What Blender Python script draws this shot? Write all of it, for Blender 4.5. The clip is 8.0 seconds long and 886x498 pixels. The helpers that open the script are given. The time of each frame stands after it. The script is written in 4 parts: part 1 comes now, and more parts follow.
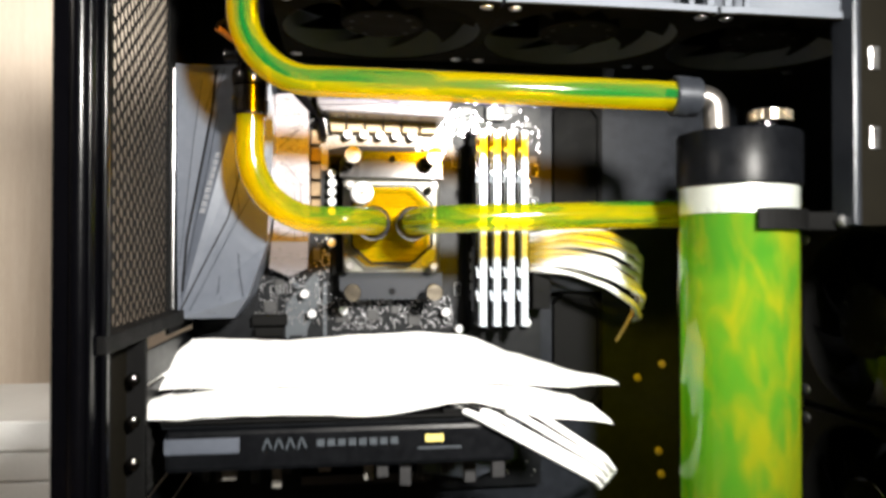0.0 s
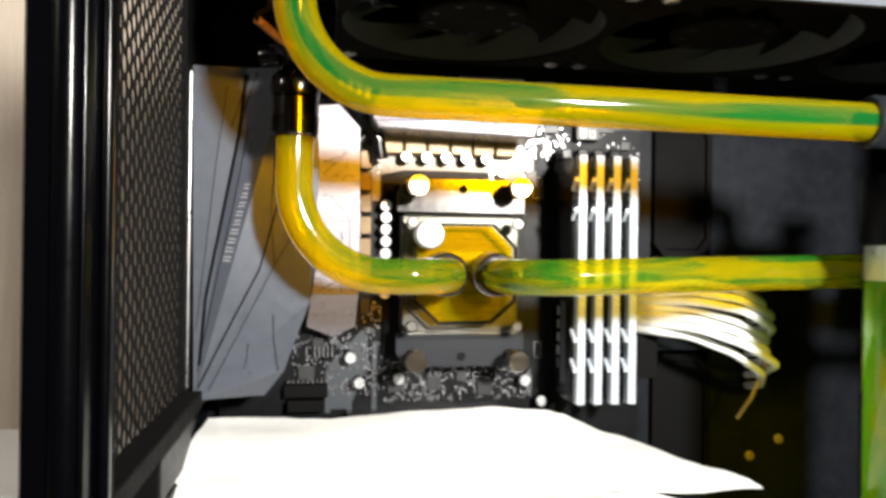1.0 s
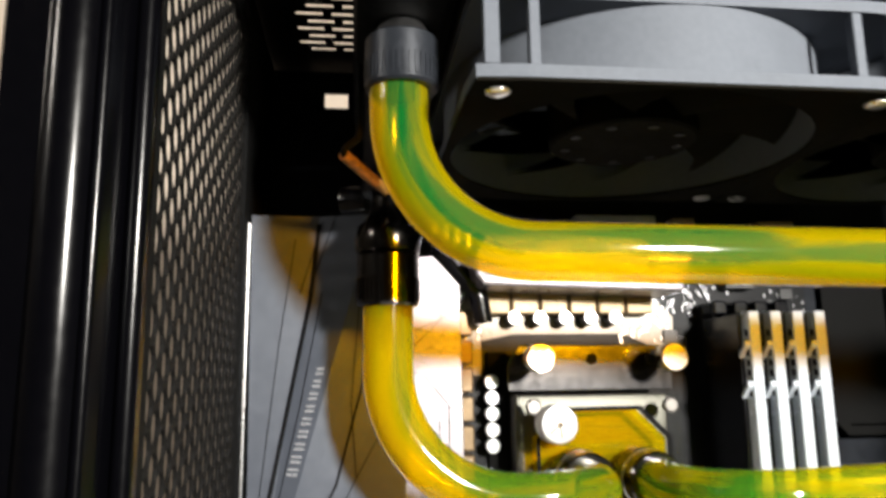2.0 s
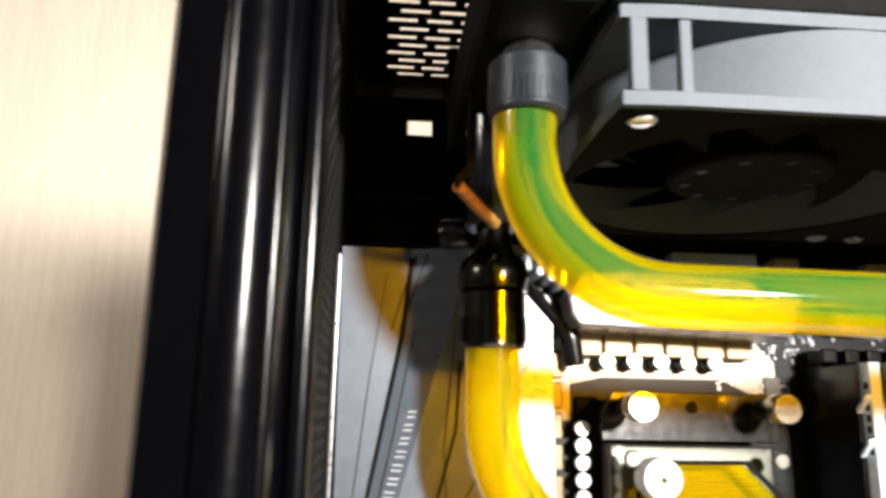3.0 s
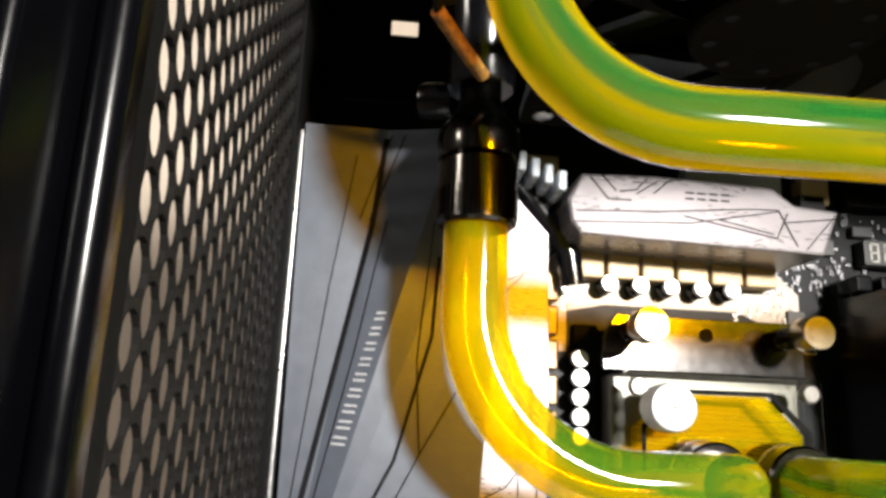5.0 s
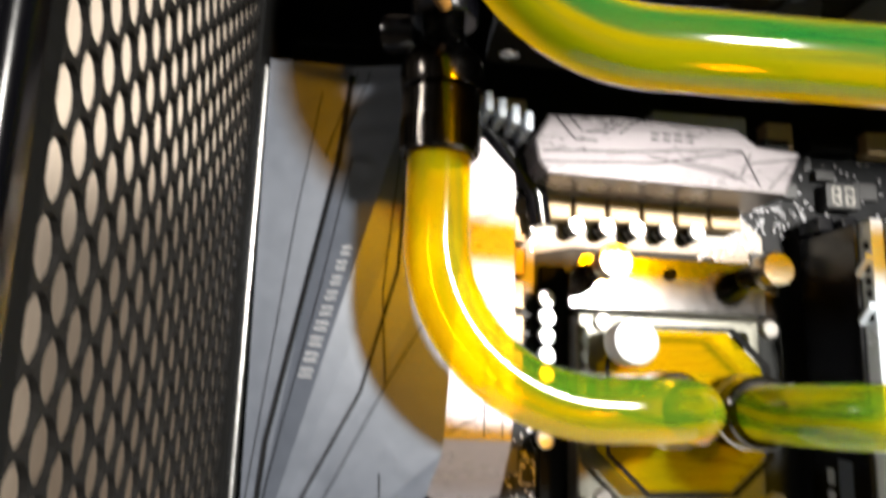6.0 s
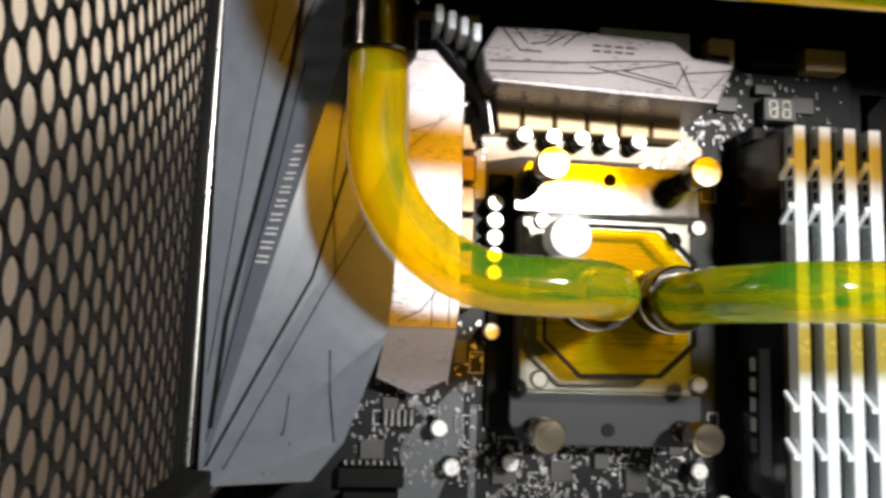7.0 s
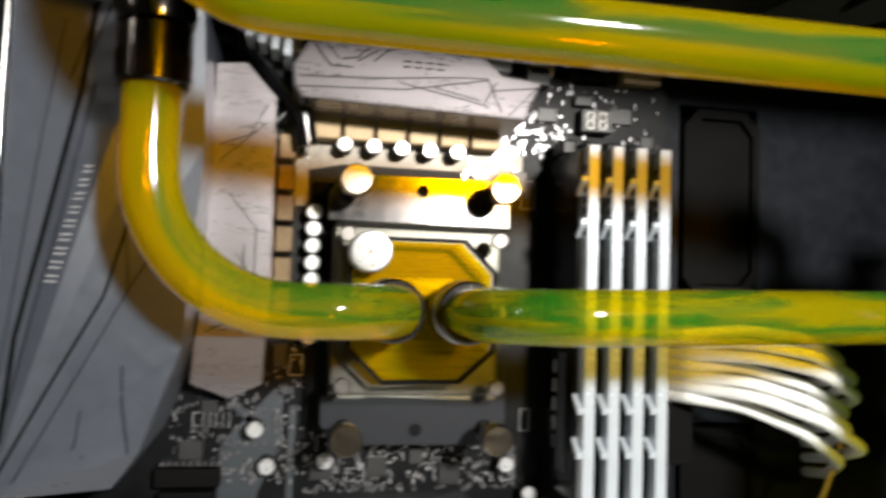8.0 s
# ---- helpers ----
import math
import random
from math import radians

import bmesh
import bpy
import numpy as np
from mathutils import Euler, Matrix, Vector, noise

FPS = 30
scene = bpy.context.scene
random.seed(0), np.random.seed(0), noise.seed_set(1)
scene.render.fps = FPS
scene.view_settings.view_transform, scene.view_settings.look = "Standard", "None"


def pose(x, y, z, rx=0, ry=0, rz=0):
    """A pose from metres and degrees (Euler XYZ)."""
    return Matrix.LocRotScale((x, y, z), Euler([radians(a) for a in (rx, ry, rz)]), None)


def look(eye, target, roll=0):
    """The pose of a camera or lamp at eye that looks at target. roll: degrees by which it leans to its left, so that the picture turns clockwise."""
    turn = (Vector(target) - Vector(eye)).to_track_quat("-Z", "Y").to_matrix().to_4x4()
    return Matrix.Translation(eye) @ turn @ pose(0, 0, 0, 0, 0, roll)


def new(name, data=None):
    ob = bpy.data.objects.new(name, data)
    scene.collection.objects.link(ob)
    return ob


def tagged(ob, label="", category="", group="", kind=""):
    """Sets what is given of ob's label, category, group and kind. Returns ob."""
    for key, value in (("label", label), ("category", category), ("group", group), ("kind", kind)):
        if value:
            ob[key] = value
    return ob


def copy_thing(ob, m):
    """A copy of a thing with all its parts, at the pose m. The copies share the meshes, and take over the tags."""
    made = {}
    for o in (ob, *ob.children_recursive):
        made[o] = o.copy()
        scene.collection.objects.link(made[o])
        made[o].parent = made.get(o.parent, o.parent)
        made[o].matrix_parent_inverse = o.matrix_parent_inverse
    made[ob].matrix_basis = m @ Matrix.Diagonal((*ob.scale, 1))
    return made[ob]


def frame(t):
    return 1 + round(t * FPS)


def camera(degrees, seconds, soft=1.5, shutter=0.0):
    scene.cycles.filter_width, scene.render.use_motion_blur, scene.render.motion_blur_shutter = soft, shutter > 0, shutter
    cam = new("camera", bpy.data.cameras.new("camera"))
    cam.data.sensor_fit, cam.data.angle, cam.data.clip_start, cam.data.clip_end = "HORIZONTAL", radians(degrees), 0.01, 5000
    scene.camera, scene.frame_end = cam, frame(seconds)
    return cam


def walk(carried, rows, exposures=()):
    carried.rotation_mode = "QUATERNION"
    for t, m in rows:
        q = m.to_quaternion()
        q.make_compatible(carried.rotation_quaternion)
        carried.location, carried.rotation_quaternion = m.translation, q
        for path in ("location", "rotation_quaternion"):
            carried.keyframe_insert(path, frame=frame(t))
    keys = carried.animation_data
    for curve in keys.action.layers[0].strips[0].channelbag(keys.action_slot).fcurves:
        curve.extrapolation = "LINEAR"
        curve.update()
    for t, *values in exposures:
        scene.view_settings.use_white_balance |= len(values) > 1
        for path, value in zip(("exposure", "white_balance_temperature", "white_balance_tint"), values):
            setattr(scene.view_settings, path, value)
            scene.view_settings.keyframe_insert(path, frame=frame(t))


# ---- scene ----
cam = camera(61.88, 8.0, soft=3.2, shutter=0.5)
PATH = [
    (0, (-0.0378, -0.5358, 0.3770), (0.1045, 0.4539, 0.3895), 0.03),
    (0.5, (-0.0542, -0.4709, 0.3975), (0.0938, 0.5181, 0.4092), 1.46),
    (1, (-0.0766, -0.4213, 0.4119), (0.0857, 0.5654, 0.4147), 0.72),
    (1.5, (-0.0868, -0.3671, 0.4227), (0.0245, 0.6248, 0.4847), -0.49),
    (1.7, (-0.0933, -0.3470, 0.4296), (0.0260, 0.6371, 0.5614), -0.94),
    (2.8, (-0.1137, -0.3153, 0.4450), (-0.0283, 0.6595, 0.6514), 1.05),
    (3, (-0.1223, -0.3109, 0.4437), (-0.0475, 0.6637, 0.6552), 1.15),
    (3.5, (-0.1330, -0.2954, 0.4351), (-0.0567, 0.6778, 0.6516), 1.97),
    (4, (-0.1214, -0.2857, 0.4274), (-0.0611, 0.6909, 0.6338), 2.01),
    (4.5, (-0.1153, -0.2769, 0.4171), (-0.0376, 0.6871, 0.6711), 1.80),
    (4.7, (-0.1125, -0.2719, 0.4147), (-0.0389, 0.6996, 0.6398), 2.36),
    (5.8, (-0.1112, -0.2615, 0.4081), (-0.0121, 0.7050, 0.6451), 2.39),
    (6, (-0.1067, -0.2663, 0.4027), (-0.0024, 0.7098, 0.5933), 2.00),
    (6.5, (-0.1025, -0.2718, 0.3888), (0.0100, 0.7115, 0.5317), 1.76),
    (7, (-0.0913, -0.2845, 0.3848), (0.0178, 0.7023, 0.5047), 1.97),
    (7.5, (-0.0684, -0.2959, 0.3868), (0.0506, 0.6912, 0.4941), 1.53),
    (8, (-0.0451, -0.3036, 0.4060), (0.1414, 0.6769, 0.4679), 1.95),
]
walk(cam, [(t, look(eye, target, roll)) for t, eye, target, roll in PATH], [(0, 0.25), (0.5, -0.05), (1, -0.25), (1.5, -0.45), (3, 0.38), (3.5, 0.35), (4.5, 0.0), (6, 0.05), (6.5, -0.1), (7, -0.45), (7.5, -0.6), (8, -0.9)])

# Key lamp: a wide work light in front of the open side, to the right and a little above
def lamp(name, kind, energy, m, colour=(1, 1, 1), size=(0.1, 0.1)):
    d = bpy.data.lights.new(name, kind)
    d.energy, d.color = energy, colour
    if kind == "AREA":
        d.shape, d.size, d.size_y = "RECTANGLE", size[0], size[1]
    ob = new(name, d)
    ob.matrix_world = m
    return ob


KEY = (0.16, -0.65, 0.563)
key = lamp("work_lamp", "SPOT", 56.0, look(KEY, (0.03, -0.05, 0.43)), (1.0, 0.96, 0.89))
key.data.spot_size, key.data.spot_blend, key.data.shadow_soft_size = radians(80), 1.0, 0.03
# Unseen fill light, added to brighten the lower part of the veneered wall
lamp("desk_lamp", "AREA", 5.5, look((-1.2, -0.6, 0.95), (-0.45, 0.53, 0.45)), (1.0, 0.93, 0.84), (0.2, 0.12))
# Unseen spot added for the upper wall; its cone's lower rim makes the shade edge
room = lamp("room_lamp", "SPOT", 33.0, look((-0.5, -0.5, 1.1), (-0.5, 0.53, 1.32)), (1.0, 0.94, 0.86))
room.data.spot_size, room.data.spot_blend, room.data.shadow_soft_size = radians(80), 0.14, 0.05
world = bpy.data.worlds.new("world")
world.use_nodes = True
world.node_tree.nodes["Background"].inputs[0].default_value = (0.005, 0.005, 0.006, 1)
scene.world = world
scene.view_settings.exposure = 0.0


# ---- materials ----
def material(name, colour, rough=0.5, metal=0.0, vary=0.12, scale=60.0, bump=0.0, bump_scale=400.0, coat=0.0, pieces=0.0, stretch=(1, 1, 1), spec=0.5, second=None):
    m = bpy.data.materials.new(name)
    m.use_nodes = True
    t = m.node_tree
    b = t.nodes["Principled BSDF"]
    b.inputs["Roughness"].default_value, b.inputs["Metallic"].default_value = rough, metal
    b.inputs["Coat Weight"].default_value, b.inputs["Specular IOR Level"].default_value = coat, spec
    co = t.nodes.new("ShaderNodeTexCoord")
    mp = t.nodes.new("ShaderNodeMapping")
    mp.inputs["Scale"].default_value = stretch
    t.links.new(co.outputs["Object"], mp.inputs["Vector"])
    n1 = t.nodes.new("ShaderNodeTexNoise")
    n1.inputs["Scale"].default_value, n1.inputs["Detail"].default_value = scale, 6
    t.links.new(mp.outputs[0], n1.inputs["Vector"])
    n2 = t.nodes.new("ShaderNodeTexNoise")
    n2.inputs["Scale"].default_value, n2.inputs["Detail"].default_value = scale * 9, 3
    t.links.new(mp.outputs[0], n2.inputs["Vector"])
    ad = t.nodes.new("ShaderNodeMath")
    ad.operation = "ADD"
    t.links.new(n1.outputs[0], ad.inputs[0]), t.links.new(n2.outputs[0], ad.inputs[1])
    fac = ad.outputs[0]
    if pieces:
        info = t.nodes.new("ShaderNodeObjectInfo")
        mul = t.nodes.new("ShaderNodeMath")
        mul.operation, mul.inputs[1].default_value = "MULTIPLY_ADD", pieces
        t.links.new(info.outputs["Random"], mul.inputs[0]), t.links.new(fac, mul.inputs[2])
        fac = mul.outputs[0]
    r = t.nodes.new("ShaderNodeMapRange")
    r.inputs[1].default_value, r.inputs[2].default_value = 0.7, 1.3 + pieces
    t.links.new(fac, r.inputs[0])
    mx = t.nodes.new("ShaderNodeMix")
    mx.data_type = "RGBA"
    lo = second or tuple(c * (1 - vary) for c in colour)
    hi = colour if second else tuple(min(1, c * (1 + vary)) for c in colour)
    mx.inputs[6].default_value, mx.inputs[7].default_value = (*lo, 1), (*hi, 1)
    t.links.new(r.outputs[0], mx.inputs[0])
    t.links.new(mx.outputs[2], b.inputs["Base Color"])
    rr = t.nodes.new("ShaderNodeMapRange")
    rr.inputs[1].default_value, rr.inputs[2].default_value = 0.6, 1.4
    rr.inputs[3].default_value, rr.inputs[4].default_value = max(0.02, rough * 0.8), min(1, rough * 1.2)
    t.links.new(ad.outputs[0], rr.inputs[0]), t.links.new(rr.outputs[0], b.inputs["Roughness"])
    if bump:
        n3 = t.nodes.new("ShaderNodeTexNoise")
        n3.inputs["Scale"].default_value, n3.inputs["Detail"].default_value = bump_scale, 4
        t.links.new(mp.outputs[0], n3.inputs["Vector"])
        bp = t.nodes.new("ShaderNodeBump")
        bp.inputs["Strength"].default_value, bp.inputs["Distance"].default_value = bump, 0.0005
        t.links.new(n3.outputs[0], bp.inputs["Height"]), t.links.new(bp.outputs[0], b.inputs["Normal"])
    return m


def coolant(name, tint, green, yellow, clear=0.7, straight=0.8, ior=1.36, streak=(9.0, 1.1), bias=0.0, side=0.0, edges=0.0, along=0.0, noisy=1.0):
    """Dyed coolant; in the tubes its streaks paint in light focused by the wall. It tints and bends what lies behind
    and scatters light.
    """
    m = bpy.data.materials.new(name)
    m.use_nodes = True
    t = m.node_tree
    t.nodes.remove(t.nodes["Principled BSDF"])
    out = t.nodes["Material Output"]

    def calc(op, a, b=None, c=None):
        k = t.nodes.new("ShaderNodeMath")
        k.operation = op
        for i, v in enumerate((a, b, c)):
            if isinstance(v, (int, float)):
                k.inputs[i].default_value = v
            elif v is not None:
                t.links.new(v, k.inputs[i])
        return k.outputs[0]
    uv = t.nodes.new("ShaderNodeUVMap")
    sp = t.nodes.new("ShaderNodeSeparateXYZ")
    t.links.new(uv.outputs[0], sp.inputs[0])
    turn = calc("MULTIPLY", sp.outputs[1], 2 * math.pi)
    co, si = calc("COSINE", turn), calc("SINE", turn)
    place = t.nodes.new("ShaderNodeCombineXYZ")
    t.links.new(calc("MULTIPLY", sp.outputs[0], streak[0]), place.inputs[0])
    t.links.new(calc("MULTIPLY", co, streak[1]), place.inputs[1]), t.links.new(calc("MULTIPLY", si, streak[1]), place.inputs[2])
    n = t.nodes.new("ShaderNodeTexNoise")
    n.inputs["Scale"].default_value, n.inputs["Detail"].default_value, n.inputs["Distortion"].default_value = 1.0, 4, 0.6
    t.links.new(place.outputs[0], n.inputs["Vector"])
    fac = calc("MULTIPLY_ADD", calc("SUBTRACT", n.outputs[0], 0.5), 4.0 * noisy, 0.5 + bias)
    # yellow weighted by side, rim and length, where light gathers in a tube
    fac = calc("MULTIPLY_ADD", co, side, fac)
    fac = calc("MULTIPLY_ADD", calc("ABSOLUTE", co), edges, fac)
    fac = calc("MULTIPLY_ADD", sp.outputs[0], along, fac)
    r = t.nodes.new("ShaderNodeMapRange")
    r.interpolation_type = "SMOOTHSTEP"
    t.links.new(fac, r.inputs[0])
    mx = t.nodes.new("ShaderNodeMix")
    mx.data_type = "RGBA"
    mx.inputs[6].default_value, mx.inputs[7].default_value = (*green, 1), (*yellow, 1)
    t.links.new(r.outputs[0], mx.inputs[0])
    refr = t.nodes.new("ShaderNodeBsdfRefraction")
    refr.inputs["Color"].default_value, refr.inputs["IOR"].default_value, refr.inputs["Roughness"].default_value = (*tint, 1), ior, 0.02
    trans = t.nodes.new("ShaderNodeBsdfTransparent")
    trans.inputs["Color"].default_value = (*tint, 1)
    m1 = t.nodes.new("ShaderNodeMixShader")
    m1.inputs[0].default_value = straight
    t.links.new(refr.outputs[0], m1.inputs[1]), t.links.new(trans.outputs[0], m1.inputs[2])
    dif, tl = t.nodes.new("ShaderNodeBsdfDiffuse"), t.nodes.new("ShaderNodeBsdfTranslucent")
    t.links.new(mx.outputs[2], dif.inputs["Color"]), t.links.new(mx.outputs[2], tl.inputs["Color"])
    m2 = t.nodes.new("ShaderNodeMixShader")
    m2.inputs[0].default_value = 0.62
    t.links.new(dif.outputs[0], m2.inputs[1]), t.links.new(tl.outputs[0], m2.inputs[2])
    m3 = t.nodes.new("ShaderNodeMixShader")
    m3.inputs[0].default_value = clear
    t.links.new(m2.outputs[0], m3.inputs[1]), t.links.new(m1.outputs[0], m3.inputs[2])
    t.links.new(m3.outputs[0], out.inputs["Surface"])
    return m


def clear(name, tint=(0.97, 0.98, 0.96), gloss=1.6, rough=0.03):
    """A thin clear wall: lets light straight through and shines at its surface."""
    m = bpy.data.materials.new(name)
    m.use_nodes = True
    t = m.node_tree
    t.nodes.remove(t.nodes["Principled BSDF"])
    tr, gl = t.nodes.new("ShaderNodeBsdfTransparent"), t.nodes.new("ShaderNodeBsdfGlossy")
    tr.inputs["Color"].default_value = (*tint, 1)
    gl.inputs["Roughness"].default_value = rough
    lw = t.nodes.new("ShaderNodeLayerWeight")
    lw.inputs["Blend"].default_value = 0.5
    rise, fr = t.nodes.new("ShaderNodeMath"), t.nodes.new("ShaderNodeMath")
    rise.operation, rise.inputs[1].default_value = "POWER", 5.0
    base = ((gloss - 1) / (gloss + 1)) ** 2
    fr.operation, fr.inputs[1].default_value, fr.inputs[2].default_value = "MULTIPLY_ADD", 1 - base, base
    t.links.new(lw.outputs["Facing"], rise.inputs[0]), t.links.new(rise.outputs[0], fr.inputs[0])
    mx = t.nodes.new("ShaderNodeMixShader")
    t.links.new(fr.outputs[0], mx.inputs[0]), t.links.new(tr.outputs[0], mx.inputs[1]), t.links.new(gl.outputs[0], mx.inputs[2])
    t.links.new(mx.outputs[0], t.nodes["Material Output"].inputs["Surface"])
    return m


BLACK = material("black_paint", (0.0025, 0.0028, 0.0035), 0.35, spec=0.1, vary=0.3, scale=30, bump=0.1, bump_scale=900)
GLOSSBLACK = material("gloss_black", (0.002, 0.002, 0.003), 0.2, vary=0.3, spec=0.6)
POSTBLACK = material("post_paint", (0.001, 0.001, 0.0015), 0.21, vary=0.03, spec=0.2)
MATTE = material("matte_black", (0.003, 0.003, 0.003), 0.7, spec=0.08, vary=0.3, bump=0.2, bump_scale=700)
TRAY = material("tray_steel", (0.009, 0.0105, 0.014), 0.42, spec=0.12, vary=0.25, scale=20, bump=0.15, bump_scale=1200)
MESH = material("mesh_steel", (0.007, 0.0065, 0.006), 0.6, spec=0.1, vary=0.25)
PCB = material("circuit_board", (0.0035, 0.004, 0.005), 0.4, spec=0.15, vary=0.35, scale=140, bump=0.25, bump_scale=900)
TRACE = material("board_print", (0.03, 0.037, 0.045), 0.5, vary=0.15)
PRINT = material("dark_print", (0.004, 0.004, 0.005), 0.6, spec=0.1)
WHITEPRINT = material("white_print", (0.30, 0.305, 0.32), 0.5)
COVER = material("cover_grey", (0.070, 0.079, 0.100), 0.4, metal=0.15, vary=0.08, scale=25, bump=0.12, bump_scale=1500)
SILVER = material("silver_metal", (0.24, 0.22, 0.232), 0.3, metal=0.6, vary=0.06, scale=30, bump=0.15, bump_scale=1500, stretch=(1, 1, 6))
CHOKE = material("choke_metal", (0.40, 0.29, 0.165), 0.5, metal=0.25, vary=0.15, pieces=0.3)
NICKEL = material("nickel", (0.55, 0.48, 0.38), 0.17, metal=1.0, vary=0.1, scale=40, bump=0.1, bump_scale=900, stretch=(1, 1, 8))
BRACKET = material("bracket_steel", (0.16, 0.155, 0.155), 0.16, metal=1.0, vary=0.08, scale=30, bump=0.04, bump_scale=900)
GLARE = material("glare_plate", (0.25, 0.225, 0.19), 0.45, metal=0.3, vary=0.25, scale=90, bump=0.2)
# darkened copy of the bracket steel, for the plate that reflects no lamp
DIMBRACKET = material("dim_bracket", (0.016, 0.018, 0.023), 0.5, vary=0.1, spec=0.2, bump=0.05)
CHROME = material("black_chrome", (0.06, 0.056, 0.052), 0.16, metal=1.0, vary=0.12)
STEEL = material("steel", (0.6, 0.6, 0.6), 0.3, metal=1.0, vary=0.1)
CAP = material("capacitor_top", (0.75, 0.76, 0.78), 0.3, metal=0.6, vary=0.06, pieces=0.2)
WHITE = material("white_metal", (0.58, 0.63, 0.70), 0.25, metal=0.3, vary=0.04, bump=0.05)
SLEEVE = material("white_sleeve", (0.88, 0.88, 0.87), 0.7, vary=0.06, bump=0.5, bump_scale=2500)
PAPER = material("paper_towel", (0.86, 0.86, 0.85), 0.9, vary=0.03, scale=40, bump=0.5, bump_scale=1300)
FANGREY = material("fan_plastic", (0.10, 0.11, 0.128), 0.6, spec=0.1, vary=0.08, bump=0.1)
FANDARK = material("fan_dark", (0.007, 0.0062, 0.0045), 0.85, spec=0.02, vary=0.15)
FITGREY = material("fitting_grey", (0.022, 0.025, 0.031), 0.35, metal=0.4, vary=0.15)
CHIP = material("chip_black", (0.02, 0.02, 0.021), 0.4, vary=0.2, pieces=0.4)
SOLDER = material("solder", (0.40, 0.40, 0.42), 0.25, metal=0.9, vary=0.25, scale=200, pieces=0.4)
SMD = material("smd_mixed", (0.5, 0.48, 0.44), 0.35, metal=0.5, second=(0.06, 0.055, 0.05), scale=300)
WALL = material("veneer", (0.74, 0.64, 0.53), 0.5, second=(0.64, 0.53, 0.42), scale=14, stretch=(9, 9, 0.5), bump=0.1, bump_scale=60)
PLASTER = material("plaster", (0.22, 0.205, 0.185), 0.9, vary=0.05, scale=3, bump=0.2, bump_scale=60)
DESK = material("desk_wood", (0.42, 0.36, 0.28), 0.5, second=(0.33, 0.27, 0.2), scale=12, stretch=(0.5, 8, 8))
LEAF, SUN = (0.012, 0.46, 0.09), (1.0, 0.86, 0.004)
# One coolant in three mixes; yellow bands paint in the light the tubes focus.
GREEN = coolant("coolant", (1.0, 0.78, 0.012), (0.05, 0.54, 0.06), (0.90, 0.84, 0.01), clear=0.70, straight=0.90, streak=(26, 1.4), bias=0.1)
LITBANDS = coolant("coolant_lit_bands", (1.0, 0.66, 0.004), LEAF, SUN, clear=0.67, straight=0.98, streak=(11, 1.0), bias=-0.65, side=-0.25, edges=1.45, noisy=0.95)
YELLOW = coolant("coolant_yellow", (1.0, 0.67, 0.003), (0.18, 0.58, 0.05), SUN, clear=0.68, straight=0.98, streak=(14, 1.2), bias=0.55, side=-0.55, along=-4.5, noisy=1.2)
AMBER = coolant("coolant_amber", (1.0, 0.76, 0.015), (0.35, 0.62, 0.02), (0.92, 0.74, 0.005), clear=0.72, straight=0.9, streak=(40, 40), bias=0.4)
RESCOOL = coolant("reservoir_coolant", (1.0, 0.86, 0.05), (0.16, 0.58, 0.05), (0.66, 0.70, 0.03), clear=0.50, straight=0.98, streak=(30, 2.2), bias=-0.05, side=-0.3, noisy=0.7)
ACRYLIC = clear("acrylic", gloss=1.42, rough=0.07)
GLASS = clear("reservoir_glass", (0.93, 0.95, 0.9))


# ---- mesh helpers; places in millimetres ----
def part(name, bm, mat, parent=None, label="", smooth=False, **tags):
    bmesh.ops.scale(bm, vec=(0.001, 0.001, 0.001), verts=bm.verts)
    me = bpy.data.meshes.new(name)
    bm.to_mesh(me)
    bm.free()
    me.materials.append(mat)
    if smooth:
        me.polygons.foreach_set("use_smooth", [True] * len(me.polygons))
        me.set_sharp_from_angle(angle=radians(38))
    ob = new(name, me)
    ob.parent = parent
    return tagged(ob, label, **tags)


def thing(name, label, category, group="", at=(0, 0, 0)):
    ob = new(name)
    ob.empty_display_size = 0.01
    ob.location = Vector(at) * 0.001
    return tagged(ob, label, category, group)


def box(x0, x1, y0, y1, z0, z1, bevel=0.0, bm=None, seg=2):
    own = bmesh.new()
    bmesh.ops.create_cube(own, size=1)
    bmesh.ops.scale(own, vec=(x1 - x0, y1 - y0, z1 - z0), verts=own.verts)
    bmesh.ops.translate(own, vec=((x0 + x1) / 2, (y0 + y1) / 2, (z0 + z1) / 2), verts=own.verts)
    if bevel:
        bmesh.ops.bevel(own, geom=own.edges[:], offset=bevel, segments=seg, affect="EDGES", profile=0.5)
    return join(bm, own)


def join(bm, own):
    if bm is None:
        return own
    me = bpy.data.meshes.new("tmp")
    own.to_mesh(me)
    own.free()
    bm.from_mesh(me)
    bpy.data.meshes.remove(me)
    return bm


